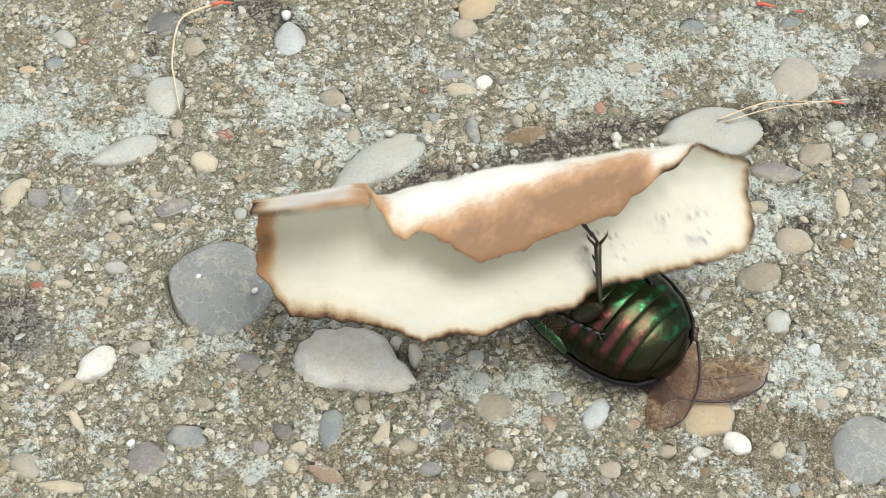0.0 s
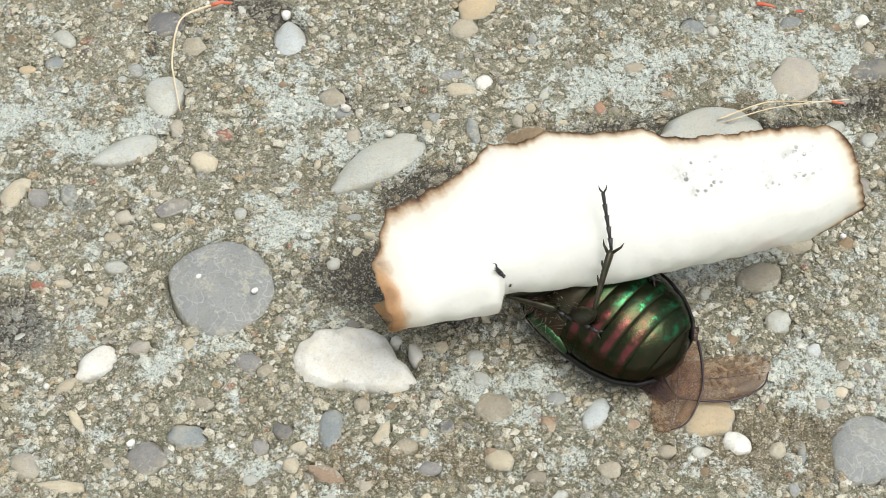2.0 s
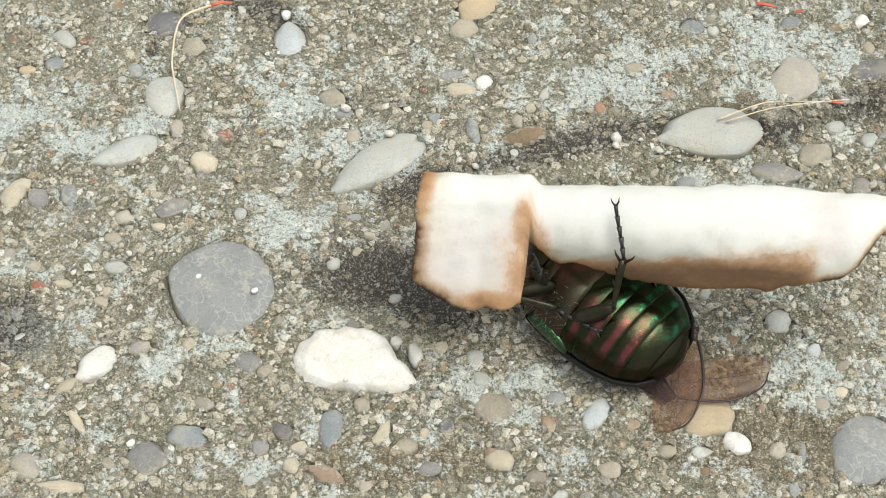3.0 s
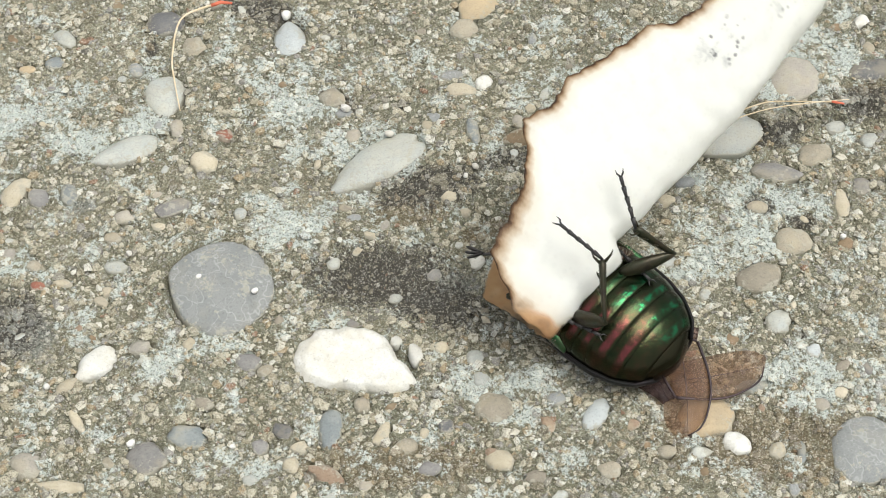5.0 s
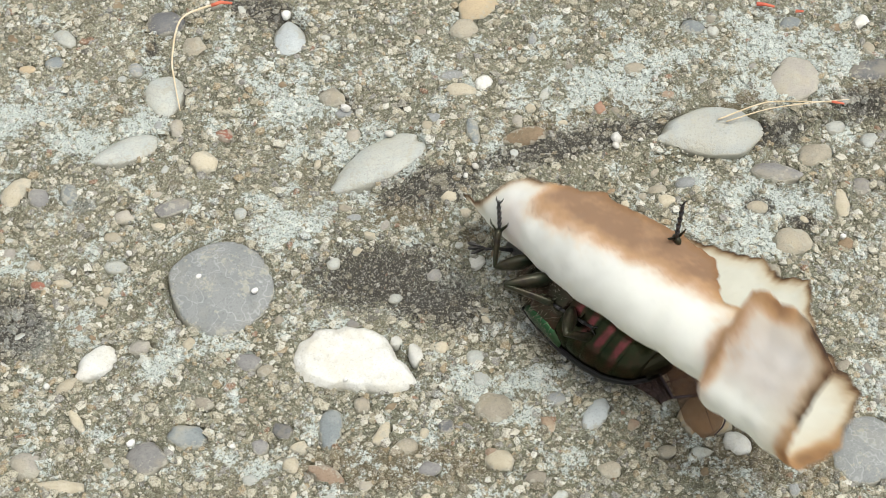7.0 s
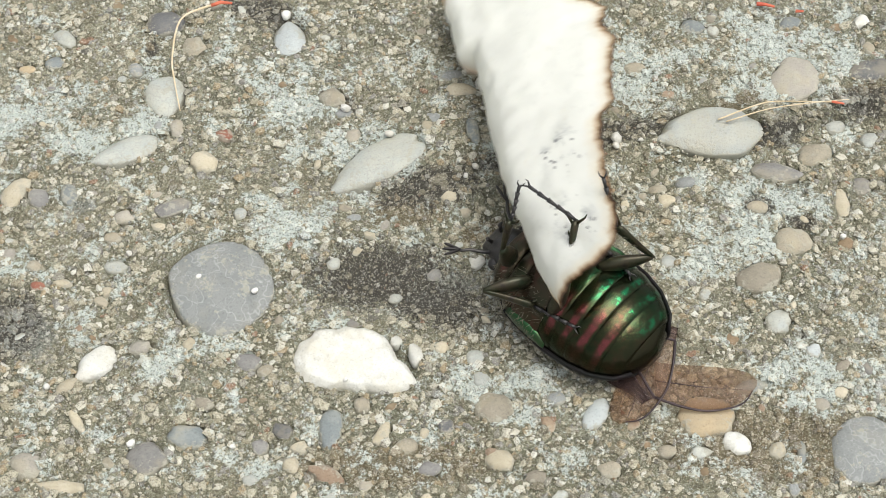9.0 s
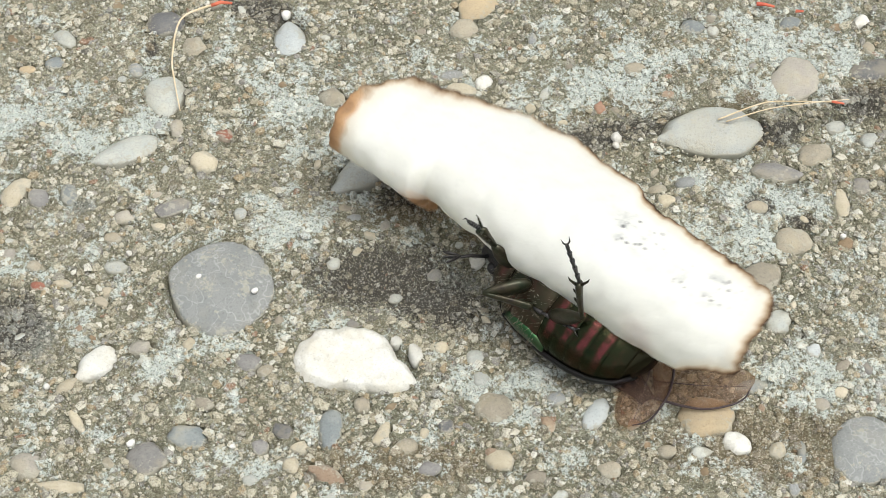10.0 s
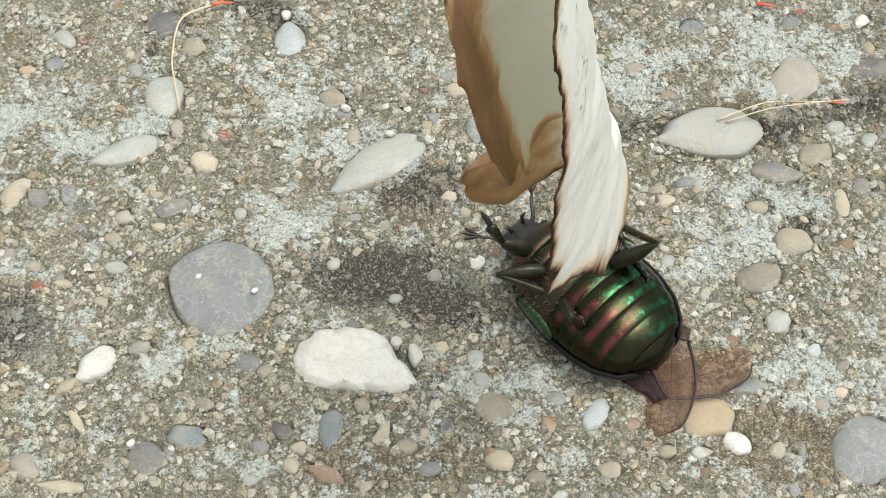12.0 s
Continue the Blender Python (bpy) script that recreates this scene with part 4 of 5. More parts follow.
stone("taupe", -6.92, -16.08, 0.83, 0.81, -57)
stone("beige", -3.03, -20.17, 0.95, 0.80, -2)
stone("purple", -15.34, -20.17, 0.86, 0.79, -21)
stone("cream", -12.02, -20.17, 0.95, 0.69, -3)
stone("beige", 18.70, -20.70, 0.85, 0.64, 5)
stone("pale", 21.54, -20.70, 0.95, 0.69, 5)
stone("ice", 32.18, -10.72, 0.79, 0.70, 47)
stone("pink", 32.26, -16.08, 0.84, 0.70, 19)
stone("beige", 13.90, -22.29, 1.08, 0.79, 4)
stone("taupe", 7.77, -23.08, 1.03, 0.68, 1)
stone("purple", -1.13, -22.29, 1.03, 0.74, -0)
stone("blue", 30.04, -20.70, 1.23, 0.38, 83)
stone("pale", -4.21, -4.83, 0.65, 0.54, -2)
stone("purple", -0.71, -2.41, 0.76, 0.67, -1)
stone("rust", 4.06, -20.70, 0.61, 0.53, 3)
stone("beige", 28.85, 4.81, 1.05, 0.83, 10)
stone("chalk", 34.36, -20.17, 0.49, 0.42, 24)


def covered(x, y, pad=0.0):
    """Whether a stone lies there."""
    for px, py, a, b, turn in placed:
        if abs(x - px) > a + pad or abs(y - py) > a + pad:
            continue
        c, q = math.cos(radians(turn)), math.sin(radians(turn))
        u, v = (x - px) * c + (y - py) * q, (y - py) * c - (x - px) * q
        if (u / (a + pad)) ** 2 + (v / (b + pad)) ** 2 < 1:
            return True
    return False


SHELL_TURN = [-180, -160, -145, -110, -60, -30, -14, -4, 12, 35, 60, 90, 120, 140, 160, 180]
SHELL_REACH = [5.4, 5.2, 4.5, 2.7, 2.9, 4.8, 5.9, 5.0, 3.7, 3.5, 3.6, 3.4, 3.9, 4.6, 5.2, 5.4]


def shell_stone(x, y):
    """The layered, chipped white stone with a rough upper face."""
    bm = bmesh.new()
    bmesh.ops.create_icosphere(bm, subdivisions=5, radius=1.0)
    for v in bm.verts:
        d = v.co.normalized()
        ang = math.atan2(d.y, d.x)
        k = 1 + 0.06 * noise.noise(Vector((math.cos(ang), math.sin(ang), 1)) * 4)
        reach = lerp_table(math.degrees(ang), SHELL_TURN, SHELL_REACH)
        flat = math.hypot(d.x, d.y)
        h = math.copysign(min(abs(d.z), 0.5 + 0.2 * abs(d.z)), d.z)
        px, py = math.cos(ang) * reach * k * flat, math.sin(ang) * reach * k * flat
        layer = math.floor((py + 0.35 * px + 0.9 * noise.noise(Vector((px, py, 0)) * 0.5)) / 0.95) % 2
        z = h * 1.7 + (0.10 * layer + 0.20 * noise.noise(Vector((px, py, 3)) * 0.8) + 0.08 * noise.noise(Vector((px, py, 7)) * 2.4)) * (d.z > 0)
        v.co = (px, py, z)
    ob = part("stone", bm, STONES["white"], ground)
    ob.matrix_basis = pose(x * MM, y * MM, (ground_height(x, y) - 0.35) * MM, 8, 0, -4)


shell_stone(-7.6, -12.1)

# the concrete is hollowed where the stones sit
for v in ground.data.vertices:
    vx, vy = v.co.x / MM, v.co.y / MM
    if abs(vx) < 48 and abs(vy) < 36 and covered(vx, vy, -0.22):
        v.co.z -= 1.1 * MM

# small pebbles scattered through the mortar
random.seed(11)
SMALL = [stone_mesh("pebble", 3.7 * k, 2, 0.24) for k in range(7)]
SMALL_KINDS = ["beige", "cream", "pale", "taupe", "pink", "purple", "beige", "grey", "brown", "pale", "cream", "rust"]
made_meshes = {}


n_small = 0
while n_small < 130:
    y = random.uniform(-26, 31)
    x = random.uniform(-1, 1) * (40 + 0.15 * y)
    r = random.choice((0.45, 0.55, 0.6, 0.7, 0.85))
    if covered(x, y, r * 0.8) or math.hypot((x + 4.5) / 7, (y + 3.6) / 3.2) < 1:
        continue
    placed.append((x, y, r, r * 0.75, 0.0))
    key = (random.randrange(7), random.choice(SMALL_KINDS))
    if key not in made_meshes:
        made_meshes[key] = SMALL[key[0]].copy()
        made_meshes[key].materials.append(STONES[key[1]])
    ob = new("pebble", made_meshes[key])
    ob.parent = ground
    ob.matrix_basis = Matrix.Translation((x * MM, y * MM, (ground_height(x, y) - 0.40 * r) * MM)) @ pose(0, 0, 0, random.uniform(-15, 15), random.uniform(-15, 15), random.uniform(0, 360)) \
        @ Matrix.Diagonal((r * MM, r * random.uniform(0.55, 0.95) * MM, 0.55 * r * MM, 1))
    n_small += 1


def build_grains():
    """Sand grains that stand out of the mortar, all in one mesh."""
    rng = np.random.default_rng(5)
    bm = bmesh.new()
    bmesh.ops.create_icosphere(bm, subdivisions=1, radius=1.0)
    base = np.array([v.co[:] for v in bm.verts])
    tris = np.array([[v.index for v in f.verts] for f in bm.faces])
    bm.free()
    verts, faces, count = [], [], 0
    while count < 30000:
        y = rng.uniform(-27, 33)
        x = rng.uniform(-1, 1) * (41 + 0.15 * y)
        size = min(0.11 + rng.exponential(0.12), 0.52)
        pit = math.hypot((x + 4.5) / 8, (y + 3.6) / 3.6) < 1
        if pit:
            size *= 0.62
        if covered(x, y, -0.06):
            continue
        k = base * (1 + 0.28 * rng.standard_normal((len(base), 1)).clip(-1.4, 1.4)) * np.array([size, size * rng.uniform(0.55, 1), size * rng.uniform(0.4, 0.75)])
        t = rng.uniform(0, 2 * math.pi)
        c, s = math.cos(t), math.sin(t)
        k = k @ np.array([[c, s, 0], [-s, c, 0], [0, 0, 1]])
        k += (x, y, ground_height(x, y) + size * rng.uniform(-0.22, 0.15))
        verts.append(k)
        faces.append(tris + 12 * count)
        count += 1
    me = bpy.data.meshes.new("sand_grains")
    me.from_pydata((np.concatenate(verts) * MM).tolist(), [], np.concatenate(faces).tolist())
    me.materials.append(M_GRAIN)
    ob = new("sand_grains", me)
    ob.parent = ground
    tagged(ob, "tan and grey sand grains in the concrete", kind="stuff")


build_grains()


# ---- bits lying on the slab ----
def crumb(x, y, r, label, kind="chalk", lift=0.35):
    me = stone_mesh("crumb", x * 3.1 + y, 2, 0.22, 0.9)
    me.materials.append(STONES[kind])
    ob = new("crumb", me)
    ob.matrix_basis = Matrix.Translation((x * MM, y * MM, (ground_height(x, y) + lift) * MM)) @ pose(0, 0, 0, 0, 0, x * 40) @ Matrix.Diagonal((r * MM, r * 0.8 * MM, r * 0.7 * MM, 1))
    return tagged(ob, label, "crumb", "white crumbs on the concrete")


crumb(16.15, 11.6, 0.62, "small chalk-white crumb lying on dark grit", "chalk", 0.6)
crumb(16.1, 10.9, 0.42, "small chalk-white crumb lying on dark grit", "chalk", 0.5)
for cx, cy, cr in ((-21.72, -3.38, 0.30), (-16.64, -4.89, 0.36)):
    crumb(cx, cy, cr, "tiny white crumb on a round grey stone", "chalk", 0.42)
for cx, cy, cr in ((-33.92, -14.41, 0.32), (-26.08, -20.17, 0.40), (-17.6, -20.27, 0.28), (-28.18, -0.75, 0.30), (-5.0, 12.42, 0.45), (-9.27, 15.72, 0.5),
                   (-8.33, -14.13, 0.25), (36.2, 1.2, 0.3), (18.5, 11.7, 0.25), (-15.6, 28.1, 0.6), (3, 8.6, 0.35), (2.1, 7.4, 0.3)):
    crumb(cx, cy, cr, "tiny white crumb on rough concrete")


def fibre(name, label, pts, radius, material, lift=0.5):
    bm = bmesh.new()
    knots = [(x, y, ground_height(x, y) + lift + up) for x, y, up in pts]
    line = spline(knots, 6)
    tube(bm, line, [radius * (1 - 0.5 * i / len(line)) for i in range(len(line))], 6)
    return tagged(part(name, bm, material), label, "fibre", "dry fibres on the concrete")


f = fibre("straw", "thin curved dry straw fibre with a red end", [(-21.6, 28.8, 0.3), (-23.8, 28.0, 0.6), (-25.8, 26.2, 0.8), (-26.15, 21.5, 0.9), (-25.7, 18.7, 0.6), (-25.0, 15.7, 0.2)], 0.13, M_STRAW)
bm = bmesh.new()
tube(bm, [(-22.9, 28.35, ground_height(-22.9, 28.35) + 0.95), (-22.0, 28.75, ground_height(-22, 28.7) + 0.9), (-20.9, 28.95, ground_height(-20.9, 28.95) + 0.75)], [0.17, 0.2, 0.12], 6)
part("red_end", bm, M_RED, f, "red fibre end")
f = fibre("straw", "fine pale straw strand with a red end on a flat stone", [(25.8, 13.6, 0.4), (29.3, 15.0, 0.7), (31.6, 15.6, 0.8), (37.0, 15.8, 0.6)], 0.09, M_STRAW)
bm = bmesh.new()
tube(bm, [(36.8, 15.8, ground_height(36.8, 15.8) + 1.1), (38.0, 15.85, ground_height(38, 15.8) + 0.9)], [0.13, 0.10], 6)
part("red_end", bm, M_RED, f, "red fibre end")
fibre("straw", "fine pale straw strand beside another on a flat stone", [(26.6, 13.5, 0.4), (30.5, 14.6, 0.7), (34.5, 15.4, 0.7), (38.5, 16.3, 0.5)], 0.08, M_STRAW)
fibre("red_thread", "short red thread scrap on the concrete", [(16.1, 30.8, 0.1), (16.3, 30.0, 0.3), (16.2, 29.4, 0.1)], 0.16, M_RED)
fibre("red_thread", "short red thread scrap on the concrete", [(30.9, 28.2, 0.1), (31.7, 28.0, 0.2), (32.6, 27.7, 0.1)], 0.22, M_RED)
fibre("red_thread", "short red thread scrap on the concrete", [(34.7, 27.4, 0.1), (35.4, 27.2, 0.2)], 0.18, M_RED)


# ---- what moves ----
def motions():
    walk(paper, [
        (0.00, pose(0.00515, -0.00238, 0.01416, 91.3, 1.8, 3.7)),
        (0.20, pose(0.00650, -0.00457, 0.01179, 51.3, 1.9, 1.8)),
        (0.30, pose(0.00557, -0.00291, 0.01326, 79.3, 2.0, 3.1)),
        (0.40, pose(0.00792, -0.00588, 0.00821, 11.3, 0.7, 0.4)),
        (0.50, pose(0.00904, -0.00592, 0.00680, -2.2, -7.7, -4.4)),
        (1.00, pose(0.01264, -0.00830, 0.00758, -48.6, -7.7, -17.6)),
        (1.50, pose(0.01400, -0.00941, 0.01026, -61.8, 17.5, -8.5)),
        (2.00, pose(0.01602, -0.00964, 0.00976, -81.3, -2.8, 19.2)),
        (2.50, pose(0.01851, -0.01109, 0.01231, -113.6, 7.9, 19.3)),
        (2.75, pose(0.01836, -0.00982, 0.01614, -147.8, 6.7, 4.5)),
        (3.00, pose(0.01844, -0.00741, 0.01833, 179.4, -2.4, -7.1)),
        (3.67, pose(0.01981, -0.00450, 0.01616, -137.5, 6.9, 15.4)),
        (4.33, pose(0.02117, -0.00160, 0.01399, -94.4, -1.9, 38.2)),
        (5.00, pose(0.02253, 0.00131, 0.01182, -54.8, -23.5, 49.7)),
        (5.25, pose(0.01787, 0.00349, 0.01271, -88.9, -22.2, 79.9)),
        (5.50, pose(0.01320, 0.00566, 0.01359, -117.1, -6.5, 103.7)),
        (6.00, pose(0.01601, -0.00010, 0.01606, -142.0, -6.2, 110.9)),
        (6.50, pose(0.01014, -0.00245, 0.01490, 165.0, 27.9, 113.0)),
        (6.75, pose(0.01143, -0.00840, 0.01276, 123.9, 20.5, 115.5)),
        (7.00, pose(0.01271, -0.01434, 0.01062, 84.0, 16.4, 122.3)),
        (7.20, pose(0.02118, -0.01890, 0.01103, 69.8, -0.7, 139.1)),
        (7.73, pose(0.01635, -0.00870, 0.01159, 81.0, 39.5, 139.8)),
        (8.27, pose(0.01152, 0.00150, 0.01215, 124.0, 76.7, 175.6)),
        (8.80, pose(0.00669, 0.01170, 0.01271, -120.0, 55.9, -75.3)),
        (8.90, pose(0.00543, 0.00896, 0.00971, -90.4, 22.1, -66.0)),
        (9.00, pose(0.00416, 0.00623, 0.00670, -67.7, -11.5, -74.1)),
        (9.50, pose(0.00209, 0.00262, 0.00694, -49.3, -6.3, -50.6)),
        (10.00, pose(0.00624, -0.00749, 0.00965, -102.5, -1.0, -32.9)),
        (10.50, pose(0.01464, -0.00861, 0.01444, -154.5, 12.4, -16.7)),
        (11.00, pose(0.02144, -0.00658, 0.01830, 171.7, 4.1, -11.1)),
        (11.20, pose(0.01966, 0.00046, 0.01613, 145.6, -35.8, -8.6)),
        (11.50, pose(0.01936, -0.00273, 0.02295, 130.1, -52.6, -24.0)),
        (11.80, pose(0.00740, 0.00028, 0.02041, 142.4, -70.7, -28.4)),
        (11.90, pose(0.00764, -0.01609, 0.04616, -173.7, -67.9, -106.5)),
        (12.00, pose(0.00768, -0.01875, 0.05036, -169.9, -65.9, -116.1)),
    ])
    walk(beetle, [
        (0.00, pose(0.01361, -0.00766, 0.00050, -12, 0, 137)),
        (5.20, pose(0.01361, -0.00760, 0.00050, -12, 0, 136)),
        (5.70, pose(0.01352, -0.00749, 0.00050, -12, 0, 135)),
        (6.20, pose(0.01343, -0.00737, 0.00050, -10, 0, 134)),
        (7.20, pose(0.01332, -0.00743, 0.00050, -10, 0, 133)),
        (8.40, pose(0.01186, -0.00683, 0.00050, -14, 0, 138)),
        (8.80, pose(0.01176, -0.00671, 0.00050, -14, 0, 138)),
        (9.00, pose(0.01175, -0.00695, 0.00050, -13, 0, 137)),
        (10.00, pose(0.01163, -0.00743, 0.00050, -12, 0, 137)),
        (10.60, pose(0.01163, -0.00743, 0.00050, -12, 0, 137)),
        (11.00, pose(0.01204, -0.00731, 0.00050, -12, 0, 136)),
        (11.50, pose(0.01284, -0.00707, 0.00050, -12, 0, 133)),
        (12.00, pose(0.01286, -0.00683, 0.00050, -10, 0, 131)),
    ])
    leg_walk(near_hind, (-0.8, 3.4, 6.9), [
        (0.00, -156, 60, -49, 27, -3, 42),
        (0.50, -208, 55, -60, 25, -21, 56),
        (1.00, -169, 51, -61, 61, -46, 63),
        (1.50, -152, 41, -58, 33, -73, 49),
        (2.00, -175, 63, -69, 24, -45, 29),
        (2.50, -166, 48, -79, 66, -53, 61),
        (3.00, -150, 45, -76, 62, -45, 50),
        (3.90, -162, 53, -72, 68, -19, 39),
        (4.80, -179, 57, -59, 70, -3, 23),
        (5.00, -175, 46, -49, 36, 8, 38),
        (5.50, -106, 12, -44, 54, 17, 34),
        (6.00, -217, 51, -221, 55, 124, 78),
        (6.50, -242, 48, -72, -74, 279, -55),
        (7.00, -231, 43, -99, -60, 274, -59),
        (7.20, -195, 13, -144, 52, 405, 87),
        (8.00, -175, 47, -83, 64, 359, 52),
        (8.80, -109, 55, -65, 49, 353, 24),
        (9.00, -101, 64, -67, 49, 365, 22),
        (9.50, -151, 78, -92, 71, 403, 85),
        (10.00, -171, 48, -62, 82, 331, 74),
        (10.50, -149, 44, -24, 82, 402, 87),
        (11.00, -135, 29, -64, 76, 331, 62),
        (11.50, -142, 54, -63, 25, 323, 63),
        (11.80, -179, 58, -30, -74, 311, -65),
        (12.00, -207, 51, -68, -73, 301, -58),
    ])
    leg_walk(far_hind, (-1.2, -2.4, 7.4), [
        (0.00, -99, -59, -21, -49, -16, -53),
        (3.40, -99, -60, -20, -49, -15, -53),
        (4.80, -124, 6, 32, 59, -49, 60),
        (5.00, -122, 7, 34, 54, -34, 46),
        (5.50, -115, 10, 37, 31, -50, 67),
        (6.00, -149, 31, 144, 84, 1, 87),
        (6.50, -137, 21, 122, 80, -41, 75),
        (7.20, -134, 19, 174, 81, -215, 87),
        (8.80, -135, 0, 16, 74, -48, 58),
        (9.00, -131, 2, 22, 56, -36, 56),
        (9.50, -140, 19, 25, 41, 12, 45),
        (9.80, -115, -25, -1, -38, -8, -49),
        (10.20, -107, -32, -7, -42, -6, -40),
        (10.50, -94, -26, 1, -8, -7, 25),
        (10.90, -120, -38, -11, -48, -15, -53),
        (11.70, -106, -52, -8, -47, -12, -52),
        (12.00, -126, 36, 49, 49, -48, 70),
    ])
    leg_walk(near_front, (5.6, 1.8, 6.8), [
        (0.00, 119, 34, -83, -71, -93, -58),
        (0.30, 119, 34, -36, -65, -30, -45),
        (0.50, 93, 34, 35, 64, -12, 41),
        (1.00, 113, 78, 86, 76, -32, 68),
        (1.50, -12, 77, 230, 56, -94, 40),
        (2.00, 119, 33, 73, 66, 46, 80),
        (2.50, 138, 33, 118, 80, -90, 79),
        (3.00, 154, 38, 117, 80, 63, 87),
        (4.80, 85, 47, 271, -68, -91, -58),
        (5.50, 88, 46, 272, -68, -90, -58),
        (6.00, 86, 47, 220, 65, -57, 45),
        (6.50, 28, 26, 269, 57, -79, 66),
        (7.00, 56, 1, 301, 46, -70, 71),
        (7.20, 116, 48, 219, 67, -86, 68),
        (7.50, 105, 44, 273, -67, -89, -57),
        (8.50, 138, 53, 268, -70, -94, -60),
        (8.80, 127, 84, 248, 73, -71, 81),
        (9.00, 87, 81, 265, 65, -77, 40),
        (9.50, 4, 82, 320, 83, -43, 78),
        (10.00, 27, 71, 407, 77, 83, 72),
        (10.50, 172, 81, 522, 82, 201, 83),
        (11.50, 58, 74, 627, 66, 232, 63),
        (12.00, 63, 53, 785, 78, 91, 79),
    ])
    leg_walk(far_front, (5.6, -1.8, 6.8), [
        (0.00, -50, 6, -190, -4, -170, -4),
        (1.20, -45, 9, -195, -2, -166, -6),
        (2.50, -57, 3, -183, -7, -175, -1),
        (4.00, -46, 8, -194, -2, -167, -6),
        (5.20, -48, 7, -192, -3, -169, -5),
        (6.50, -56, 3, -184, -6, -174, -2),
        (8.00, -43, 9, -197, -1, -165, -7),
        (9.00, -53, 5, -187, -5, -172, -3),
        (10.20, -53, 4, -187, -5, -172, -3),
        (11.20, -43, 9, -197, -1, -165, -7),
        (12.00, -56, 3, -184, -6, -174, -2),
    ])
    leg_walk(near_middle, (2.6, 2.4, 7.8), [
        (0.00, 60, 12, 205, -14, 190, -4),
        (1.20, 64, 14, 201, -12, 193, -6),
        (2.50, 54, 9, 211, -16, 186, -2),
        (4.00, 63, 14, 202, -13, 192, -5),
        (5.20, 61, 13, 204, -13, 191, -5),
        (6.50, 55, 9, 210, -16, 186, -2),
        (8.00, 66, 15, 199, -12, 194, -6),
        (9.00, 58, 11, 207, -15, 188, -3),
        (10.20, 57, 11, 208, -15, 188, -3),
        (11.20, 66, 15, 199, -12, 194, -6),
        (12.00, 55, 9, 210, -16, 186, -2),
    ])
    leg_walk(far_middle, (2.6, -2.4, 7.8), [
        (0.00, -60, 4, -205, -10, -190, -4),
        (1.20, -56, 6, -209, -8, -187, -6),
        (2.50, -66, 1, -199, -12, -194, -2),
        (4.00, -57, 6, -208, -9, -188, -5),
        (5.20, -59, 5, -206, -9, -189, -5),
        (6.50, -65, 1, -200, -12, -194, -2),
        (8.00, -54, 7, -211, -8, -186, -6),
        (9.00, -62, 3, -203, -11, -192, -3),
        (10.20, -63, 3, -202, -11, -192, -3),
        (11.20, -54, 7, -211, -8, -186, -6),
        (12.00, -65, 1, -200, -12, -194, -2),
    ])
    wing_walk(near_wing, 1, [
        (0.00, (1.3, 2.9, 1.9), (-9.2, -3.5, 1.3), (-13.3, 5.1, 1.1), 1),
        (3.00, (1.3, 2.9, 1.9), (-9.2, -3.6, 1.2), (-14.0, 4.6, 1.0), 1),
        (4.80, (1.3, 2.9, 1.9), (-9.2, -3.6, 1.2), (-14.2, 3.8, 0.8), 1),
        (5.00, (1.3, 2.9, 1.9), (-9.2, -3.6, 1.2), (-14.3, 2.4, 0.5), 1),
        (5.50, (1.3, 2.8, 1.8), (-9.2, -3.6, 1.2), (-14.9, 2.8, 0.6), 1),
        (6.00, (1.2, 2.8, 1.9), (-9.2, -3.7, 1.3), (-16.2, 1.8, 0.3), 1),
        (6.50, (1.2, 2.8, 1.9), (-9.2, -3.8, 1.3), (-16.0, 1.0, 0.2), 1),
        (7.20, (1.2, 2.7, 1.9), (-9.1, -3.9, 1.3), (-16.2, -0.1, -0.0), 1),
        (8.30, (1.1, 2.9, 1.9), (-9.8, -2.8, 1.3), (-15.4, 4.2, 1.0), 1),
        (8.62, (3.8, 4.4, 2.0), (3.9, 16.3, 5.1), (3.9, 28.7, 8.3), -1),
        (8.80, (3.8, 4.4, 2.0), (3.9, 16.3, 5.1), (3.9, 28.7, 8.3), -1),
        (8.98, (1.1, 2.9, 1.9), (-9.7, -2.9, 1.3), (-11.8, 4.8, 1.1), 1),
        (9.50, (1.1, 2.9, 1.9), (-9.5, -3.2, 1.3), (-12.2, 6.0, 1.3), 1),
        (10.00, (1.2, 2.9, 1.9), (-9.4, -3.3, 1.3), (-12.7, 5.6, 1.2), 1),
        (10.50, (1.2, 2.9, 1.9), (-9.4, -3.3, 1.3), (-13.3, 6.4, 1.4), 1),
        (11.00, (1.2, 2.9, 1.9), (-9.4, -3.4, 1.3), (-14.1, 5.3, 1.1), 1),
        (11.20, (1.1, 2.8, 1.8), (-9.4, -3.5, 1.3), (-15.3, 3.5, 0.7), 1),
        (11.50, (1.1, 2.7, 1.8), (-9.4, -3.7, 1.2), (-14.3, 2.9, 0.6), 1),
        (12.00, (1.0, 2.7, 1.9), (-9.5, -3.8, 1.3), (-14.4, 2.4, 0.4), 1),
    ])
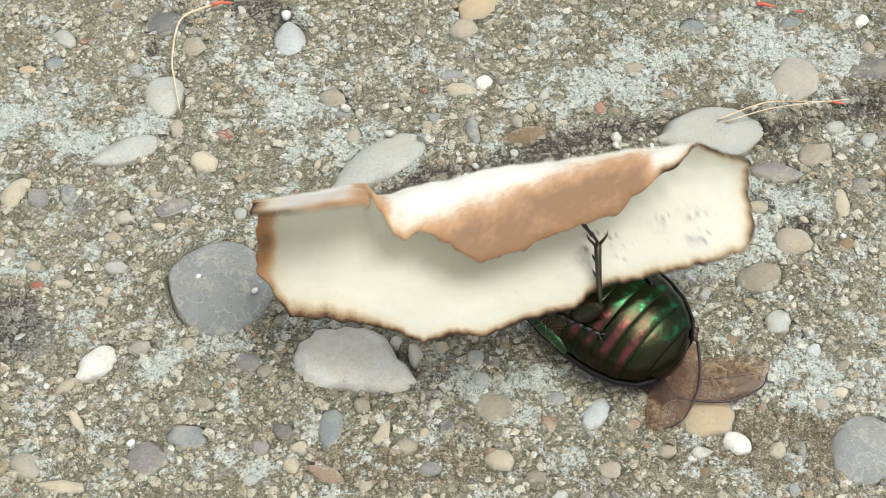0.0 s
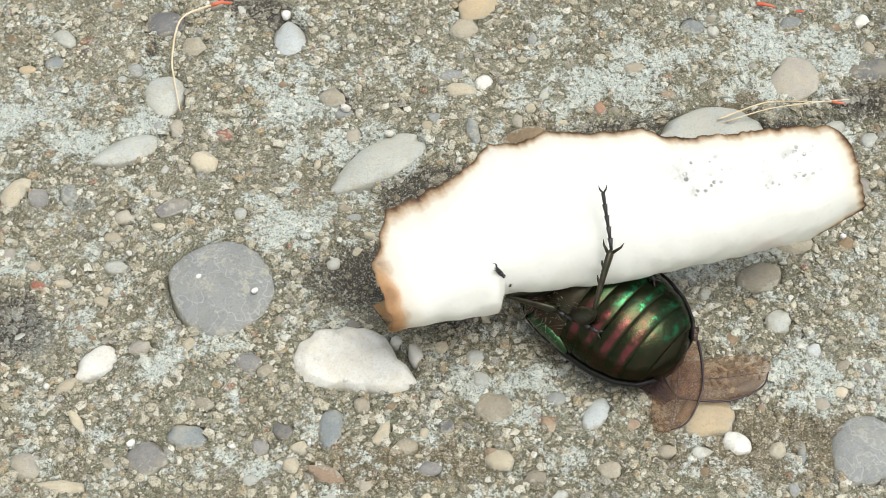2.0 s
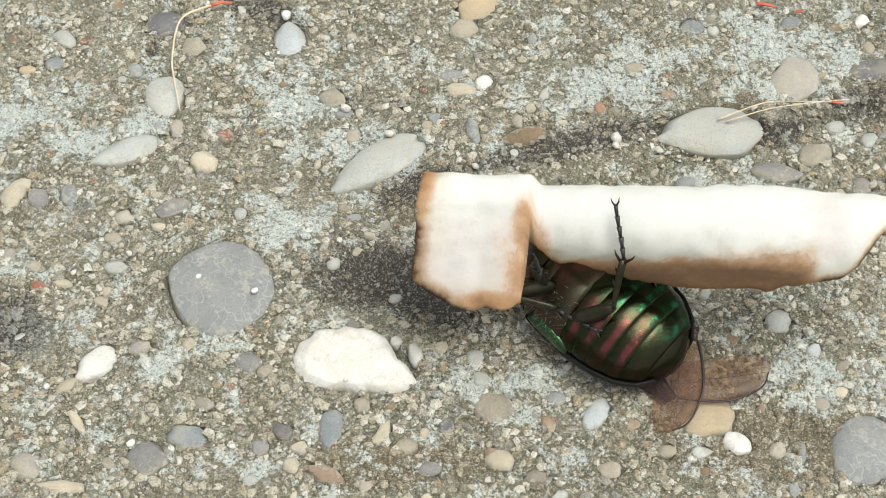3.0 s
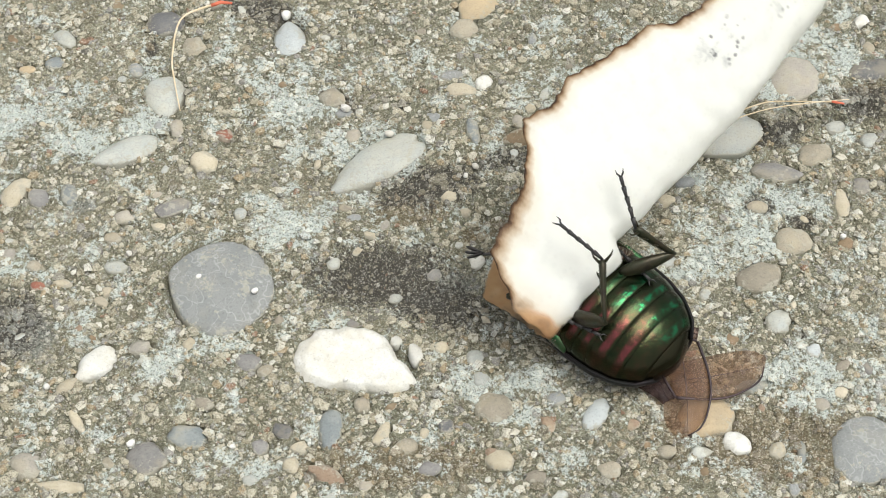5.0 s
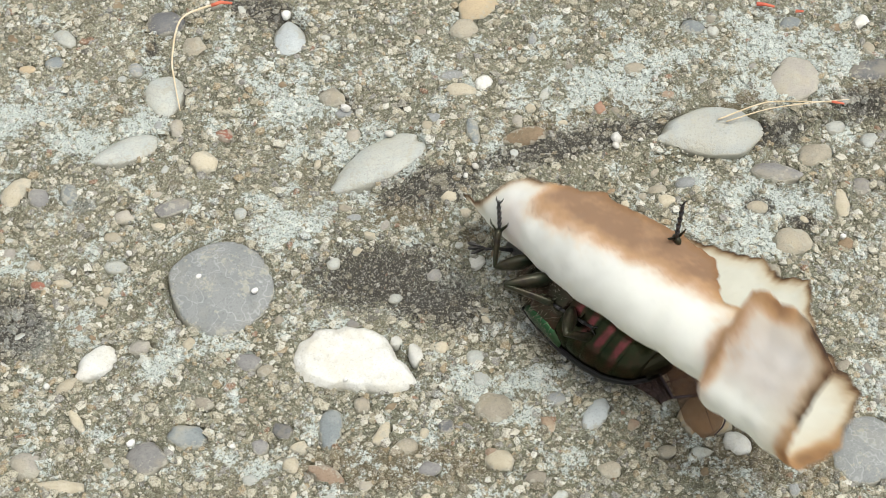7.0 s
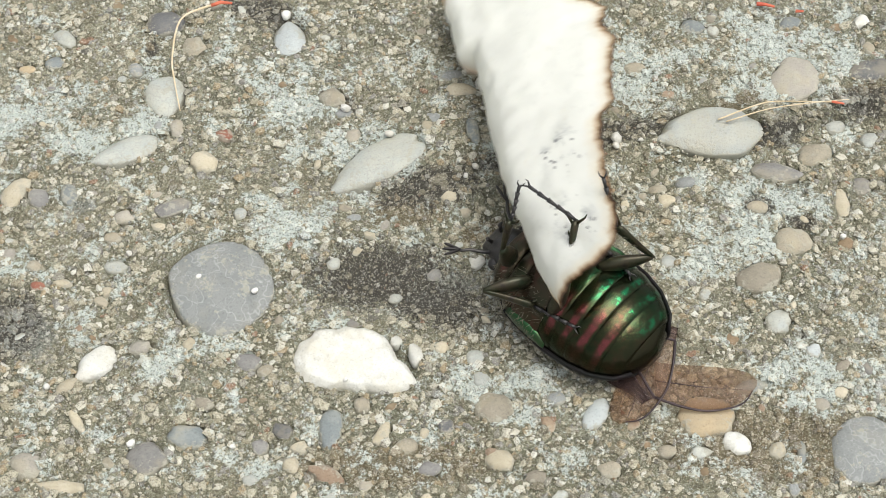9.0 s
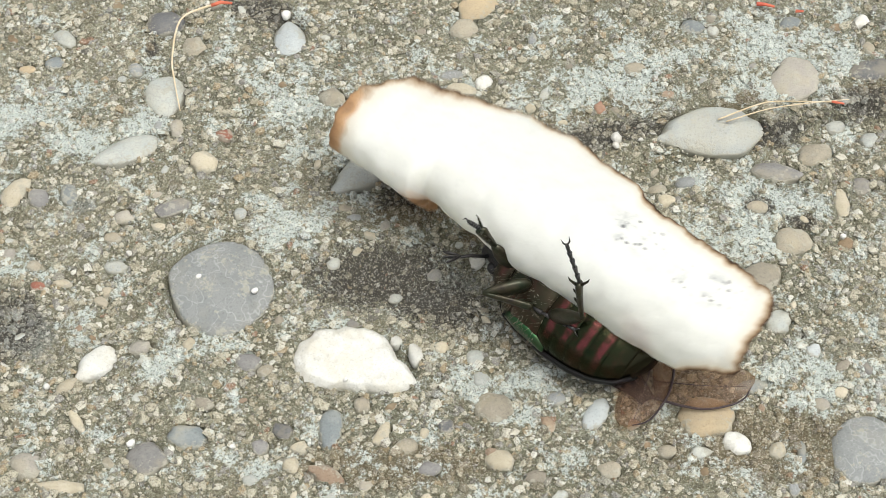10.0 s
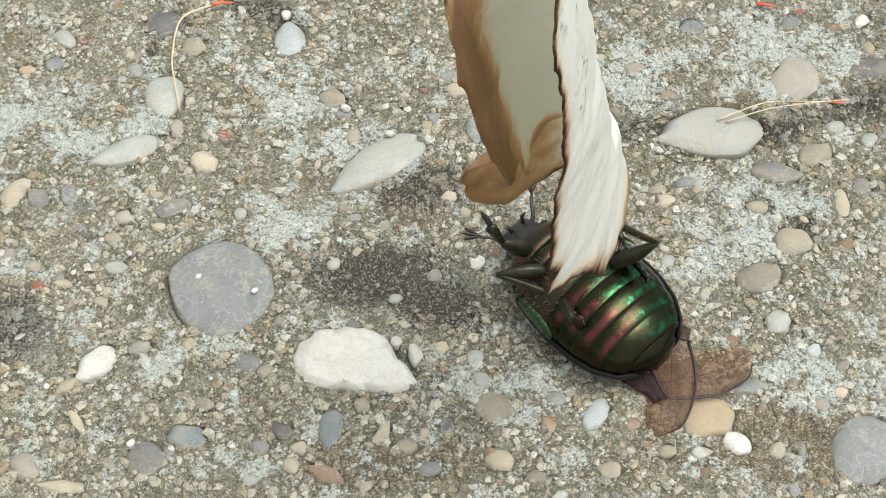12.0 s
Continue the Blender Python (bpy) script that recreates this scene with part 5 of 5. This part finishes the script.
    wing_walk(far_wing, -1, [
        (0.00, (0.1, -2.8, 1.8), (-11.1, 2.0, 1.0), (-16.7, -5.4, -0.7), 1),
        (3.00, (0.1, -2.8, 1.7), (-11.2, 1.9, 1.0), (-16.6, -5.4, -0.7), 1),
        (5.00, (0.1, -2.9, 1.7), (-11.2, 1.9, 1.0), (-16.7, -7.2, -1.1), 1),
        (5.50, (0.1, -2.9, 1.7), (-11.3, 1.8, 0.9), (-15.8, -7.7, -1.2), 1),
        (6.00, (-0.0, -2.9, 1.7), (-11.4, 1.7, 0.9), (-15.3, -9.2, -1.3), 1),
        (6.50, (-0.0, -2.9, 1.7), (-11.5, 1.6, 0.8), (-14.9, -9.9, -1.3), 1),
        (7.20, (0.0, -2.9, 1.7), (-11.4, 1.4, 0.8), (-15.0, -9.7, -1.3), 1),
        (8.30, (-0.5, -2.4, 1.8), (-11.7, 2.7, 1.2), (-18.0, -5.6, -0.9), 1),
        (8.62, (3.8, -4.4, 2.0), (-3.8, -14.0, 0.5), (-13.5, -26.4, -1.4), -1),
        (8.80, (3.8, -4.4, 2.0), (-3.8, -14.0, 0.5), (-13.5, -26.4, -1.4), -1),
        (8.98, (-0.5, -2.5, 1.8), (-11.7, 2.5, 1.2), (-17.8, -2.4, -0.1), 1),
        (9.50, (-0.3, -2.6, 1.8), (-11.5, 2.3, 1.1), (-16.8, -3.8, -0.4), 1),
        (10.00, (-0.1, -2.7, 1.7), (-11.4, 2.1, 1.0), (-17.5, -3.6, -0.3), 1),
        (10.50, (-0.1, -2.7, 1.7), (-11.4, 2.1, 1.0), (-17.6, -3.7, -0.3), 1),
        (11.00, (-0.2, -2.7, 1.7), (-11.5, 2.1, 1.0), (-16.7, -4.3, -0.5), 1),
        (11.50, (-0.3, -2.8, 1.7), (-11.7, 1.7, 0.9), (-16.7, -5.8, -0.8), 1),
        (12.00, (-0.5, -2.8, 1.7), (-12.0, 1.5, 0.8), (-15.6, -7.3, -0.9), 1),
    ])
    for ob, s in ((near_antenna, 1), (far_antenna, -1)):
        at = (9.2, s * 1.5, 3.6)
        p0, p1 = aim(at, Vector(at) + way(s * 42, 15)), aim(at, Vector(at) + way(s * 55, 22))
        walk(ob, [(0.0, p0), (2.5, p1), (5.0, p0), (6.5, p1), (9.0, p0), (10.5, p1), (12.0, p0)])


motions()
